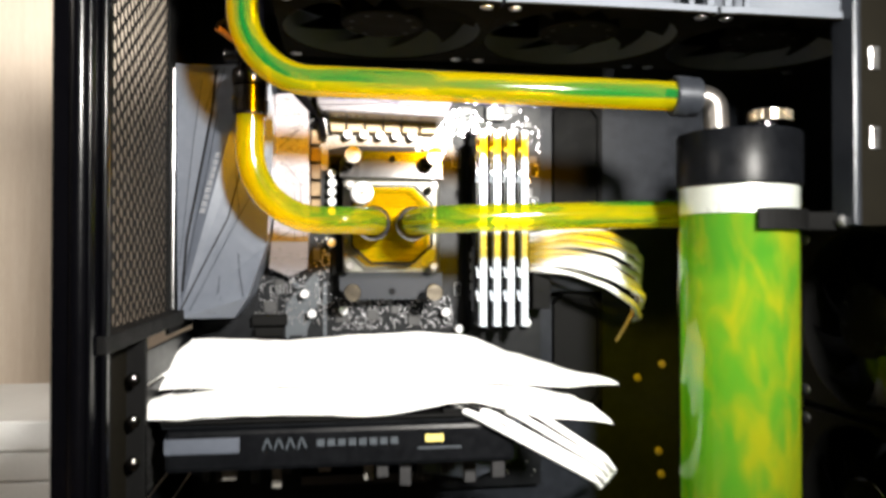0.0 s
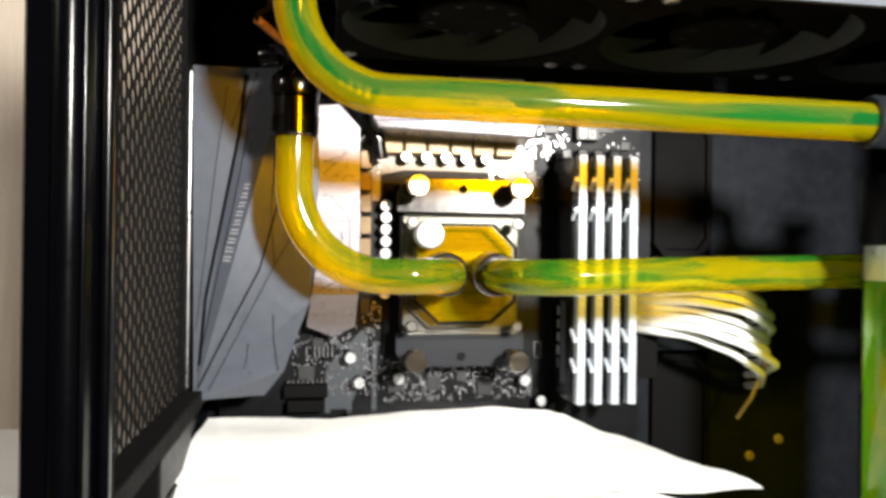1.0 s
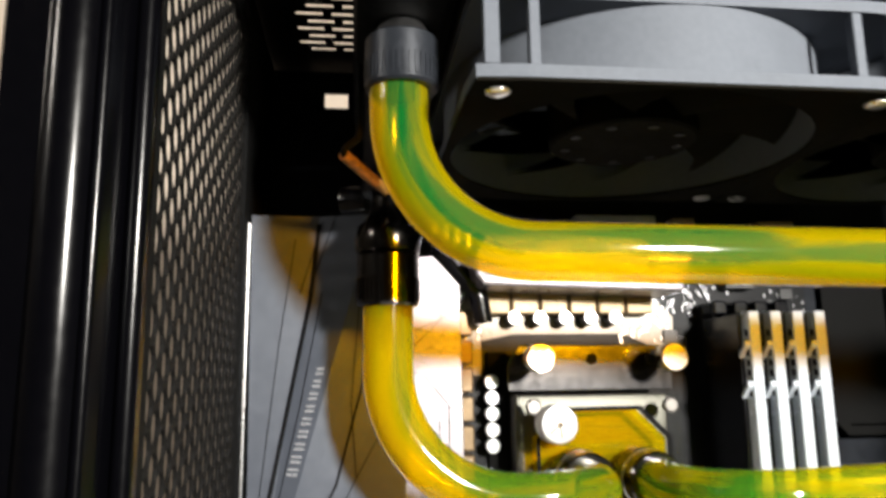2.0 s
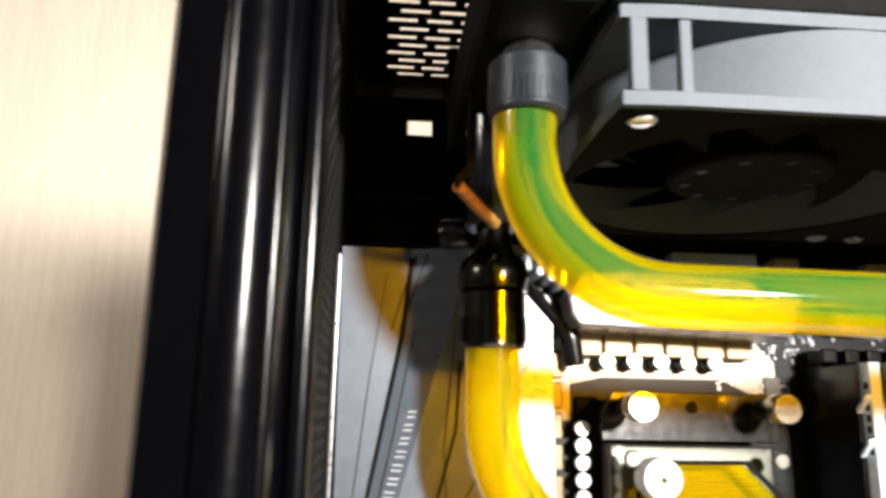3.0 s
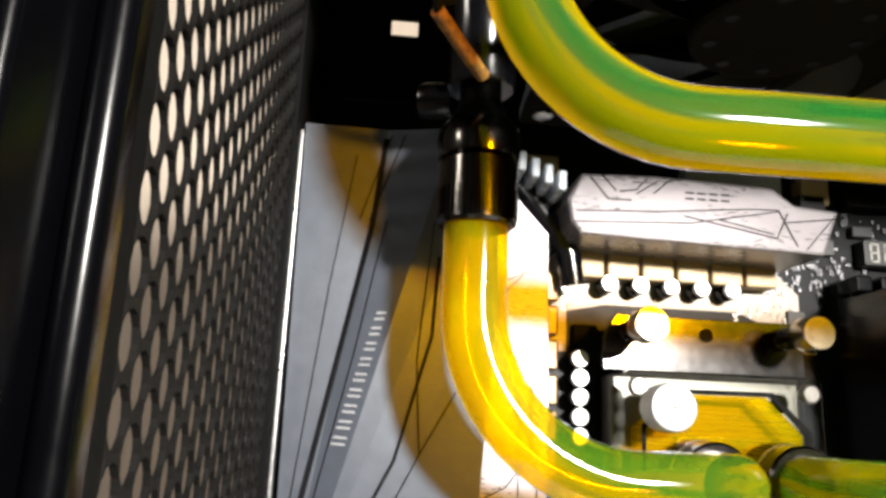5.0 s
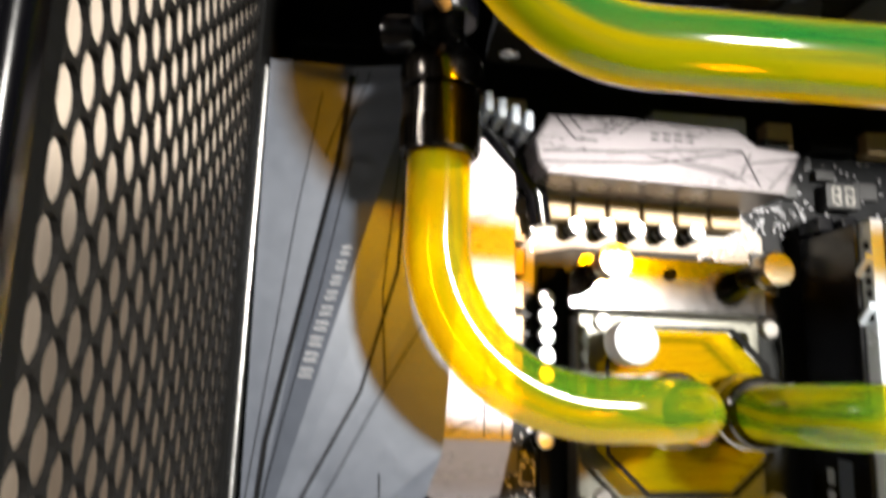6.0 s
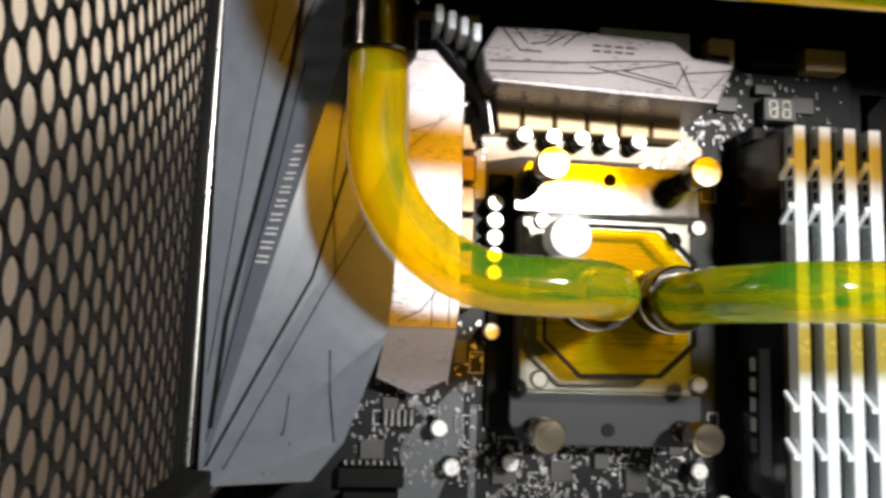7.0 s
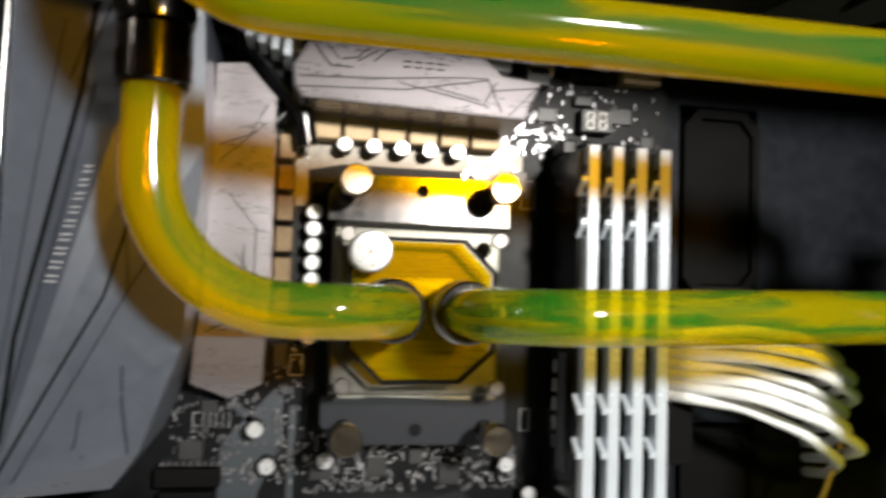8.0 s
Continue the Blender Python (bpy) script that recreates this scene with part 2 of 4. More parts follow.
def lathe(p, axis, profile, seg=32, bm=None, cap=True):
    """A turned body round the axis through p: profile of (distance along the axis, radius)."""
    own = bmesh.new()
    lay = own.loops.layers.uv.new("UVMap")
    q = Vector(axis).to_track_quat("Z", "Y").to_matrix()
    rings = []
    for h, r in profile:
        rings.append([own.verts.new(Vector(p) + q @ Vector((r * math.cos(a), r * math.sin(a), h))) for a in (2 * math.pi * k / seg for k in range(seg))])
    for a, b, (h0, _), (h1, _) in zip(rings, rings[1:], profile, profile[1:]):
        for k in range(seg):
            f = own.faces.new((a[k], a[(k + 1) % seg], b[(k + 1) % seg], b[k]))
            for lp, w in zip(f.loops, ((h0, k), (h0, k + 1), (h1, k + 1), (h1, k))):
                lp[lay].uv = (w[0] * 0.001, w[1] / seg)
    if cap:
        own.faces.new(rings[0][::-1]), own.faces.new(rings[-1])
    bmesh.ops.recalc_face_normals(own, faces=own.faces)
    return join(bm, own)


def prism(outline, y0, y1, bevel=0.0, bm=None):
    """A plate with an outline of (x, z), from y0 to y1."""
    own = bmesh.new()
    a = [own.verts.new((x, y0, z)) for x, z in outline]
    b = [own.verts.new((x, y1, z)) for x, z in outline]
    n = len(a)
    fa = own.faces.new(a)
    own.faces.new(b[::-1])
    for k in range(n):
        own.faces.new((a[k], b[k], b[(k + 1) % n], a[(k + 1) % n]))
    bmesh.ops.recalc_face_normals(own, faces=own.faces)
    lay = own.loops.layers.uv.new("UVMap")
    for f in own.faces:
        for lp in f.loops:
            lp[lay].uv = (lp.vert.co.x * 0.001, lp.vert.co.z * 0.01)
    if bevel:
        bmesh.ops.bevel(own, geom=[e for e in fa.edges], offset=bevel, segments=2, affect="EDGES", profile=0.5)
    return join(bm, own)


def rounded(points, radii, steps=14):
    """A path through the corner points with rounded bends."""
    pts = [Vector(p) for p in points]
    out = [pts[0]]
    for k in range(1, len(pts) - 1):
        a, c, b = pts[k - 1], pts[k], pts[k + 1]
        u, v = (a - c).normalized(), (b - c).normalized()
        half = u.angle(v) / 2
        r = radii[k - 1]
        d = r / math.tan(half)
        mid = c + (u + v).normalized() * (r / math.sin(half))
        s, e = c + u * d - mid, c + v * d - mid
        for i in range(steps + 1):
            out.append(mid + s.normalized().slerp(e.normalized(), i / steps) * s.length)
    out.append(pts[-1])
    return out


def sweep(path, r, seg=24, bm=None, cap=True, first=None):
    """A round bar along the path; its UV gives metres along and the part of a turn from the first side."""
    own = bmesh.new()
    lay = own.loops.layers.uv.new("UVMap")
    pts = [Vector(p) for p in path]
    side = Vector(first) if first else None
    rings, run = [], 0.0
    for k, p in enumerate(pts):
        d = (pts[min(k + 1, len(pts) - 1)] - pts[max(k - 1, 0)]).normalized()
        side = (side - d * side.dot(d)).normalized() if side else d.orthogonal().normalized()
        up = d.cross(side)
        rad = r[k] if isinstance(r, list) else r
        rings.append([own.verts.new(p + (side * math.cos(a) + up * math.sin(a)) * rad) for a in (2 * math.pi * i / seg for i in range(seg))])
    for a, b, p, q in zip(rings, rings[1:], pts, pts[1:]):
        u0, run = run, run + (q - p).length * 0.001
        for i in range(seg):
            f = own.faces.new((a[i], a[(i + 1) % seg], b[(i + 1) % seg], b[i]))
            for lp, w in zip(f.loops, ((u0, i), (u0, i + 1), (run, i + 1), (run, i))):
                lp[lay].uv = (w[0], w[1] / seg)
    if cap:
        own.faces.new(rings[0][::-1]), own.faces.new(rings[-1])
    bmesh.ops.recalc_face_normals(own, faces=own.faces)
    return join(bm, own)


def strip(points, width, y, bm, thick=0.3):
    """A thin raised or inlaid line on a plate that faces the open side; points of (x, z)."""
    for (x0, z0), (x1, z1) in zip(points, points[1:]):
        d = Vector((x1 - x0, 0, z1 - z0))
        n = Vector((-d.z, 0, d.x)).normalized() * width / 2
        o = [(x0 + n.x, z0 + n.z), (x1 + n.x, z1 + n.z), (x1 - n.x, z1 - n.z), (x0 - n.x, z0 - n.z)]
        prism(o, y - thick, y + 0.1, 0, bm)
    return bm


def ringplate(outer, inner, y0, y1, bm=None):
    """A flat frame between two outlines of as many (x, z) points."""
    own = bmesh.new()
    n = len(outer)
    v = [[own.verts.new((x, y, z)) for x, z in o] for y in (y0, y1) for o in (outer, inner)]
    for k in range(n):
        j = (k + 1) % n
        own.faces.new((v[0][k], v[0][j], v[1][j], v[1][k])), own.faces.new((v[2][k], v[3][k], v[3][j], v[2][j]))
        own.faces.new((v[0][k], v[2][k], v[2][j], v[0][j])), own.faces.new((v[1][k], v[1][j], v[3][j], v[3][k]))
    bmesh.ops.recalc_face_normals(own, faces=own.faces)
    return join(bm, own)


rnd = random.Random(7)
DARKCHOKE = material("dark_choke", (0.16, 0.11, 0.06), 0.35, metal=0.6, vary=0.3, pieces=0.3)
BLOCKBASE = material("block_base", (0.16, 0.15, 0.14), 0.35, metal=0.9, vary=0.1)
BLOCKTOP = clear("block_acrylic", (0.94, 0.95, 0.93), 1.08, 0.08)
BRAID = material("orange_braid", (0.42, 0.19, 0.02), 0.6, second=(0.02, 0.008, 0.003), scale=420, bump=0.6, bump_scale=1800)


# ---- the room ----
def slab(name, *b, mat=PLASTER, label="", category=""):
    return part(name, box(*b), mat, None, label, kind="structure", category=category)


slab("wall_north", -1500, 1500, 530, 630, 0, 2400, mat=WALL, label="wall clad in pale beige wood veneer")
slab("wall_south", -1500, 1500, -2200, -2100, 0, 2400, label="plain plastered wall")
slab("wall_west", -1600, -1500, -2200, 630, 0, 2400, label="plain plastered wall")
slab("wall_east", 1500, 1600, -2200, 630, 0, 2400, label="plain plastered wall")
slab("ceiling", -1600, 1600, -2200, 630, 2400, 2500, label="plain white ceiling")
slab("floor", -1500, 1500, -2100, 530, -100, 0, mat=DESK, label="wooden floor boards")

desk = thing("desk", "light wooden desk top under the computer case", "desk")
part("desktop", box(-900, 900, -700, 520, 30, 60, 3), DESK, desk)
for dx in (-860, 860):
    for dy in (-660, 480):
        part("leg", box(dx - 25, dx + 25, dy - 25, dy + 25, 0, 30, 2), DESK, desk)

paperstack = thing("paper_stack", "stack of pale papers lying on the desk behind the case", "papers")
for k in range(7):
    s = rnd.uniform(-6, 6)
    part("sheet", box(-460 + s, -205 + s, 130 + s, 330 + s, 60 + k * 26, 85 + k * 26, 2), PAPER, paperstack)

# ---- the computer case ----
case = thing("computer_case", "black steel computer tower with its side panel taken off", "computer case")
part("bottom_panel", box(-150, 330, -228, 30, 66, 74, 1), BLACK, case)
for fx in (-130, 300):
    for fy in (-205, 5):
        part("foot", lathe((fx, fy, 60), (0, 0, 1), [(0, 9), (4, 10), (6.2, 10)], 16), MATTE, case)
# top panel with a field of short vent slots over its rear corner
bm = box(-92, 330, -226, 30, 586.8, 587.6)
box(-150, -128, -226, 30, 586.8, 587.6, 0, bm), box(-128, -92, -226, -100, 586.8, 587.6, 0, bm), box(-128, -92, -8, 30, 586.8, 587.6, 0, bm)
for k in range(14):
    y = -100 + k * 6.6
    box(-128, -92, y, y + 3.2, 586.8, 587.6, 0, bm)
    o = 4.5 * (k % 2)
    for x in (-128, -114 + o, -101 + o):
        box(x, x + (3.6 if x > -120 else 3 + o), y + 3.2, y + 6.6, 586.8, 587.6, 0, bm)
part("top_panel", bm, BLACK, case, "black top panel with vent slots")
bm = box(-139, 118, 9, 11, 74, 566)
box(-139, -115, 9, 11, 566, 584, 0, bm), box(-104, 118, 9, 11, 566, 584, 0, bm), box(-115, -104, 9, 11, 573.5, 584, 0, bm)
tray = part("motherboard_tray", bm, TRAY, case, "dark grey steel motherboard tray")
# right part of the tray, with two cable openings and their rubber grommets
panes = [(172, 320, 74, 584)] + [(118, 172, z0, z1) for z0, z1 in ((74, 260), (352, 408), (498, 584))]
for z0, z1 in ((260, 352), (408, 498)):
    panes += [(118, 124, z0, z1), (164, 172, z0, z1)]
for x0, x1, z0, z1 in panes:
    part("cable_panel", box(x0, x1, 9, 11, z0, z1), TRAY, case, "dark grey steel panel beside a cable opening")
for z0, z1 in ((262, 350), (410, 496)):
    o = [(144 + sx * (19 if k else 12), (z0 + z1) / 2 + sz * ((z1 - z0) / 2 - (0 if not k else 8))) for sx, sz, k in ((-1, -1, 1), (-1, -1, 0), (1, -1, 0), (1, -1, 1), (1, 1, 1), (1, 1, 0), (-1, 1, 0), (-1, 1, 1))]
    i = [(144 + (x - 144) * 0.82, (z0 + z1) / 2 + (z - (z0 + z1) / 2) * 0.9) for x, z in o]
    part("grommet", ringplate(o, i, 5.5, 12), MATTE, case, "black rubber grommet")
    part("grommet_flap", prism([(144 + (x - 144) * 0.98, (z0 + z1) / 2 + (z - (z0 + z1) / 2) * 0.98) for x, z in i], 8, 10), MATTE, case)
for x, z in ((192, 285), (212, 295), (209, 228), (211, 210)):
    part("tray_screw", lathe((x, 9, z), (0, -1, 0), [(0, 3.2), (1.2, 3.0), (1.8, 2)], 14), CHOKE, case, "tan metal screw head", smooth=True)
bm = box(-139, 330, 28, 30, 74, 568)
box(-139, -122, 28, 30, 568, 584, 0, bm), box(-98, 330, 28, 30, 568, 584, 0, bm)
part("far_panel", bm, BLACK, case)
part("front_panel", box(318, 322, -215, 28, 74, 584), MATTE, case)

# rear post: a folded flange with three rounded ridges
def arc(cx, cy, r, a0, a1, n=9):
    return [(cx + r * math.cos(radians(a0 + (a1 - a0) * k / n)), cy + r * math.sin(radians(a0 + (a1 - a0) * k / n))) for k in range(n + 1)]


ridges = [(-150.2, -214), (-150.2, -223), (-149.2, -224.4)] + arc(-139.7, -223.2, 4.0, 206, 330, 12) + arc(-136.1, -222.4, 1.0, 215, 350, 7) + arc(-132.7, -214.2, 1.6, 190, 360, 10) + [(-131.2, -212), (-134, -211)]
flange = [(-131.4, -211.8), (-131.2, -209), (-133, -209), (-133, -210.8)]
for name, prof, paint, words in (("rear_post", ridges, POSTBLACK, "glossy black folded steel edge"), ("post_flange", flange, MATTE, "")):
    post = bmesh.new()
    lo = [post.verts.new((x, y, 70)) for x, y in prof]
    hi = [post.verts.new((x, y, 589)) for x, y in prof]
    for k in range(len(prof)):
        j = (k + 1) % len(prof)
        post.faces.new((lo[k], lo[j], hi[j], hi[k]))
    post.faces.new(lo[::-1]), post.faces.new(hi)
    bmesh.ops.recalc_face_normals(post, faces=post.faces)
    part(name, post, paint, case, words, smooth=True)
part("front_post", box(262, 268, -232, -205, 74, 584, 1.5), FITGREY, case, "grey steel edge of the front frame")
part("front_frame", box(268, 322, -226, -214, 74, 584, 1), FANDARK, case)
part("top_rail", box(-150, 322, -232, -214, 576, 590, 2), GLOSSBLACK, case)
part("bottom_rail", box(-150, 322, -232, -214, 66, 90, 2), GLOSSBLACK, case)

# rear wall: honeycomb vent above, expansion slots below
XP, ZB, ZT = -140.0, 344.0, 560.0
vent = bmesh.new()
pitch, step = 8.5, 5.9
cols = int((216 - 62) / step)
for c in range(cols):
    cy = -212 + step * (c + 0.5)
    for k in range(int((ZT - ZB) / pitch)):
        cz = ZB + pitch * (k + 0.5 + 0.5 * (c % 2))
        oo = [(cy + step * 2 / 3 * math.cos(math.pi / 3 * i), cz + pitch / math.sqrt(3) * math.sin(math.pi / 3 * i)) for i in range(6)]
        ii = [(cy + step * 0.58 * math.cos(math.pi / 6 * i), cz + pitch * 0.455 * math.sin(math.pi / 6 * i)) for i in range(12)]
        vo = [vent.verts.new((XP, y, z)) for y, z in oo]
        vi = [vent.verts.new((XP, y, z)) for y, z in ii]
        vb = [vent.verts.new((XP - 1, y, z)) for y, z in ii]
        for i in range(6):
            j = (i + 1) % 6
            vent.faces.new((vo[i], vo[j], vi[(2 * i + 2) % 12], vi[2 * i + 1], vi[2 * i]))
        for i in range(12):
            vent.faces.new((vi[i], vi[(i + 1) % 12], vb[(i + 1) % 12], vb[i]))
part("vent_mesh", vent, MESH, case, "black honeycomb vent mesh at the back")
part("vent_rim", box(XP - 1, XP + 5, -217, -211, 330, 584, 0.8), MATTE, case)
part("vent_rim", box(XP - 1, XP + 1, -66, 12, 330, 584, 0.4), MATTE, case)
part("vent_rim", box(XP - 1, XP + 9, -217, -60, 337, 345, 0.8), MATTE, case)
bm = bmesh.new()
for k in range(16):
    if k % 5 != 3:
        box(XP - 1, XP + 1, -211, -66, 562 + k * 2.4, 563.4 + k * 2.4, 0, bm)
part("upper_grille", bm, MATTE, case)
for k in range(7):
    z = 318 - k * 20.3
    cov = part("slot_cover", box(XP - 1, XP + 1.5, -150, 9, z - 9, z + 9, 0.5), BLACK, case)
    part("slot_screw", lathe((-136, -158, z), (0.35, -1, 0.1), [(0, 1.2), (3, 1.2), (3, 3.2), (4.6, 3.2), (5.2, 2.4)], 14), CHROME, case, "dark steel slot screw", smooth=True)
part("slot_rail", box(XP - 1, -131, -154, -149, 170, 337, 0.5), MATTE, case)
part("rear_sheet", box(XP - 1.2, XP + 0.6, -217, -155, 74, 337, 0.3), FANDARK, case)

# ---- the motherboard ----
board = thing("motherboard", "black motherboard with grey heat sinks and cover", "motherboard")
pcb = part("circuit_board", box(-131, 113, 0, 1.6, 209, 513, 0.3), PCB, board)

# port cover: facets that fan out from its lower corner, with a folded side
K = (-136, -54, 339)
pts = [(-138, -55, 499), (-113, -54, 499), (-93, -59.5, 499), (-80, -56, 499), (-78, -53, 452), (-82, -52.5, 386), (-94, -49, 352), (-104, -38, 338), K]
bm = bmesh.new()
f = [bm.verts.new(p) for p in pts]
bk = [bm.verts.new((p[0], -2, p[2])) for p in pts]
for a, b in zip(range(7), range(1, 8)):
    bm.faces.new((f[8], f[a], f[b]))
for a in range(9):
    b = (a + 1) % 9
    bm.faces.new((f[a], bk[a], bk[b], f[b]))
bm.faces.new(bk)
bmesh.ops.recalc_face_normals(bm, faces=bm.faces)
cover = part("port_cover", bm, COVER, board, "satin grey plastic cover with engraved lines")


def cover_y(x, z):
    """Depth of the cover's facets at (x, z)."""
    for a, b in zip(range(7), range(1, 8)):
        p, q, r = Vector(pts[8]), Vector(pts[a]), Vector(pts[b])
        n = (q - p).cross(r - p)
        y = p.y - (n.x * (x - p.x) + n.z * (z - p.z)) / n.y
        d = (q.x - p.x) * (r.z - p.z) - (q.z - p.z) * (r.x - p.x)
        u = ((x - p.x) * (r.z - p.z) - (z - p.z) * (r.x - p.x)) / d
        v = ((q.x - p.x) * (z - p.z) - (q.z - p.z) * (x - p.x)) / d
        if u >= -0.02 and v >= -0.02:
            return y
    return -52


def inlay(points, width, name="engraved_line", mat=PRINT):
    bm = bmesh.new()
    for (x0, z0), (x1, z1) in zip(points, points[1:]):
        n = Vector((-(z1 - z0), x1 - x0)).normalized() * width / 2
        v = [(x0 + n.x, z0 + n.y), (x1 + n.x, z1 + n.y), (x1 - n.x, z1 - n.y), (x0 - n.x, z0 - n.y)]
        a = [bm.verts.new((x, cover_y(x, z) - 0.35, z)) for x, z in v]
        b = [bm.verts.new((x, cover_y(x, z) + 0.3, z)) for x, z in v]
        bm.faces.new(a)
        for k in range(4):
            bm.faces.new((a[k], b[k], b[(k + 1) % 4], a[(k + 1) % 4]))
    bmesh.ops.recalc_face_normals(bm, faces=bm.faces)
    return part(name, bm, mat, cover)


inlay([(-133.5, 356), (-131, 388), (-116, 469), (-113.5, 496)], 1.5)
inlay([(-134.5, 352), (-127, 392), (-119, 430), (-112, 470)], 0.3)
inlay([(-135.3, 372), (-127, 452), (-122, 490)], 0.25)
inlay([(-134, 345), (-121, 372), (-106, 402), (-97, 437), (-96, 460)], 0.9)
inlay([(-129, 344), (-112, 378), (-99, 404), (-88, 424)], 0.35)
inlay([(-99, 404), (-101, 430), (-98, 470)], 0.3)
inlay([(-97, 352), (-99, 368), (-99.5, 380)], 0.4)
inlay([(-118, 342), (-112, 356), (-111, 366)], 0.4)
inlay([(-115, 342), (-110, 352)], 0.3)
inlay([(-117, 470), (-108, 497)], 0.3)
inlay([(-120, 470), (-112, 497)], 0.3)
# the printed name on the cover: a row of nine slanted bars
d = Vector((10.7, 40.6)).normalized()
s = Vector((d.y, -d.x))
for k in range(9):
    p = Vector((-121.4, 406.5)) + d * (k * 4.5)
    h = 1.9 - 0.07 * k
    for off in (-0.9, 0.9):
        inlay([tuple(p + d * off - s * h), tuple(p + d * (off + 0.8) + s * h)], 0.65, "name_bar", WHITEPRINT)
part("cover_edge", box(-139.4, -138.2, -57, -50, 345, 496, 0.3), STEEL, cover, "bright metal edge")

# left heat sink
bm = prism([(-79, 488), (-68, 489), (-57, 477), (-56, 399), (-57, 388), (-81.5, 388), (-80, 400)], -27, -2, 0.4)
left_sink = part("left_heat_sink", bm, SILVER, board, "satin silver heat sink with engraved lines")
own = bmesh.new()
rim = [own.verts.new(p) for p in ((-81.5, -26.8, 388), (-57, -26.8, 388), (-58, -14, 370), (-70, -10, 364), (-84, -14, 370))]
back = [own.verts.new((v.co.x, -2, v.co.z)) for v in rim]
own.faces.new(rim), own.faces.new(back[::-1])
for k in range(5):
    own.faces.new((rim[k], back[k], back[(k + 1) % 5], rim[(k + 1) % 5]))
bmesh.ops.recalc_face_normals(own, faces=own.faces)
part("lower_slope", own, SILVER, left_sink)
for line, width in (
        ([(-76, 458), (-66, 462), (-60, 474)], 0.4),
        ([(-76, 452), (-60, 467)], 0.35),
        ([(-72, 440), (-62, 428), (-62, 404), (-70, 394), (-78, 390)], 0.4),
        ([(-66, 422), (-66, 389)], 0.35),
        ([(-68, 418), (-60, 405), (-60, 389)], 0.35)):
    part("engraved_line", strip(line, width, -27, bmesh.new()), PRINT, left_sink)

# top heat sink
out = [(-52, 488), (-46.6, 498), (-20, 499), (21, 497.5), (28, 491.5), (44, 490), (36.5, 473.5), (-48, 476), (-51, 480)]
top_sink = part("top_heat_sink", prism(out, -33, -2, 1.2), SILVER, board, "satin silver heat sink with engraved lines")
for line, width in (
        ([(-44, 497), (-38, 489), (-30, 489)], 0.5),
        ([(-40, 498), (-35, 492)], 0.4),
        ([(-49, 484), (-20, 485.5), (10, 488.5), (22, 489)], 0.4),
        ([(-50, 480), (-10, 482), (22, 488.5), (27, 476)], 0.4),
        ([(-12, 484.5), (20, 478.5), (25, 488)], 0.4),
        ([(0, 484), (19, 480)], 0.35),
        ([(24, 484.5), (42, 487)], 0.4),
        ([(30, 475), (42, 488)], 0.35),
        ([(-34, 492), (-28, 493), (-24, 497.5)], 0.5),
        ([(-28, 491.5), (-20, 497)], 0.5),
        ([(-22, 492), (-16, 497.5), (-12, 497.8)], 0.5)):
    part("engraved_line", strip(line, width, -33, bmesh.new()), PRINT, top_sink)
for k in range(4):
    x = -11 + k * 4.2
    bm = bmesh.new()
    strip([(x, 491), (x + 3, 491)], 0.6, -33, bm), strip([(x + 0.2, 493.2), (x + 3.2, 493.2)], 0.6, -33, bm)
    part("name_bar", bm, PRINT, top_sink)

for ob in [top_sink] + list(top_sink.children):
    for v in ob.data.vertices:
        v.co.y += (v.co.z - 0.486) * 0.13

# chokes and capacitors round the processor
for k in range(6):
    part("choke", box(-44 + k * 13.1, -44 + k * 13.1 + 11.9, -9, 0, 466.5, 478, 0.8), CHOKE, board, "bronze-coloured choke block")
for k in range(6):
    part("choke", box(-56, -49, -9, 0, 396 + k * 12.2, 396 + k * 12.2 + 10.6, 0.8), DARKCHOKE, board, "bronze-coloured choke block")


def capacitor(x, z):
    can = part("capacitor", lathe((x, 0, z), (0, -1, 0), [(0, 3.3), (8.2, 3.3), (8.6, 3.0)], 20), GLOSSBLACK, board, smooth=True)
    part("capacitor_top", lathe((x, -8.4, z), (0, -1, 0), [(0, 3.15), (1.1, 3.1), (1.6, 2.6)], 20), CAP, can, "bright metal top", smooth=True)


for k in range(5):
    capacitor(-30.3 + k * 11.5, 464.6)
for k in range(5):
    capacitor(-41.2, 437 - k * 6.7)
capacitor(-41.4, 388), capacitor(-33, 340), capacitor(40, 338)
for x, z in ((-60, 352), (-55, 338), (50, 326), (100, 330)):
    capacitor(x, z)

# pale plate added round the power stages, painting in glare on the board
part("board_shield", prism([(-56, 440), (-44, 440), (-44, 455), (-30, 458), (22, 458), (40, 450), (46, 456), (46, 466), (34, 477), (-56, 477)], -0.5, 0.3, 0.1), GLARE, board, "pale plate for the glare on the board round the power stages")

# processor socket frame
part("socket", box(-31, 31, -6, 0, 366, 434, 1), MATTE, board)
part("socket_shade", box(-42, -33, -3, 0, 352, 450, 0.5), MATTE, board)

# memory slots
for k in range(4):
    x = 60 + k * 9.55
    slot = part("memory_slot", box(x - 3.3, x + 3.3, -8, 0, 325, 470, 0.6), MATTE, board, "black memory slot")
    part("slot_latch", box(x - 3, x + 3, -20, -2, 465, 471, 0.8), GLOSSBLACK, slot)

# printed shapes on the board
bm = bmesh.new()
strip([(-60, 300), (-60, 352), (-70, 362)], 3.0, 0, bm), strip([(-72, 320), (-72, 344), (-52, 366), (-46, 366)], 3.0, 0, bm), strip([(-46, 300), (-46, 360)], 2.6, 0, bm)
part("printed_shape", bm, TRACE, board, "grey lines printed on the board")
part("printed_shape", prism([(-71, 322), (-60, 322), (-50, 346), (-50, 364), (-55, 364), (-71, 345)], -0.15, 0.2), TRACE, board)

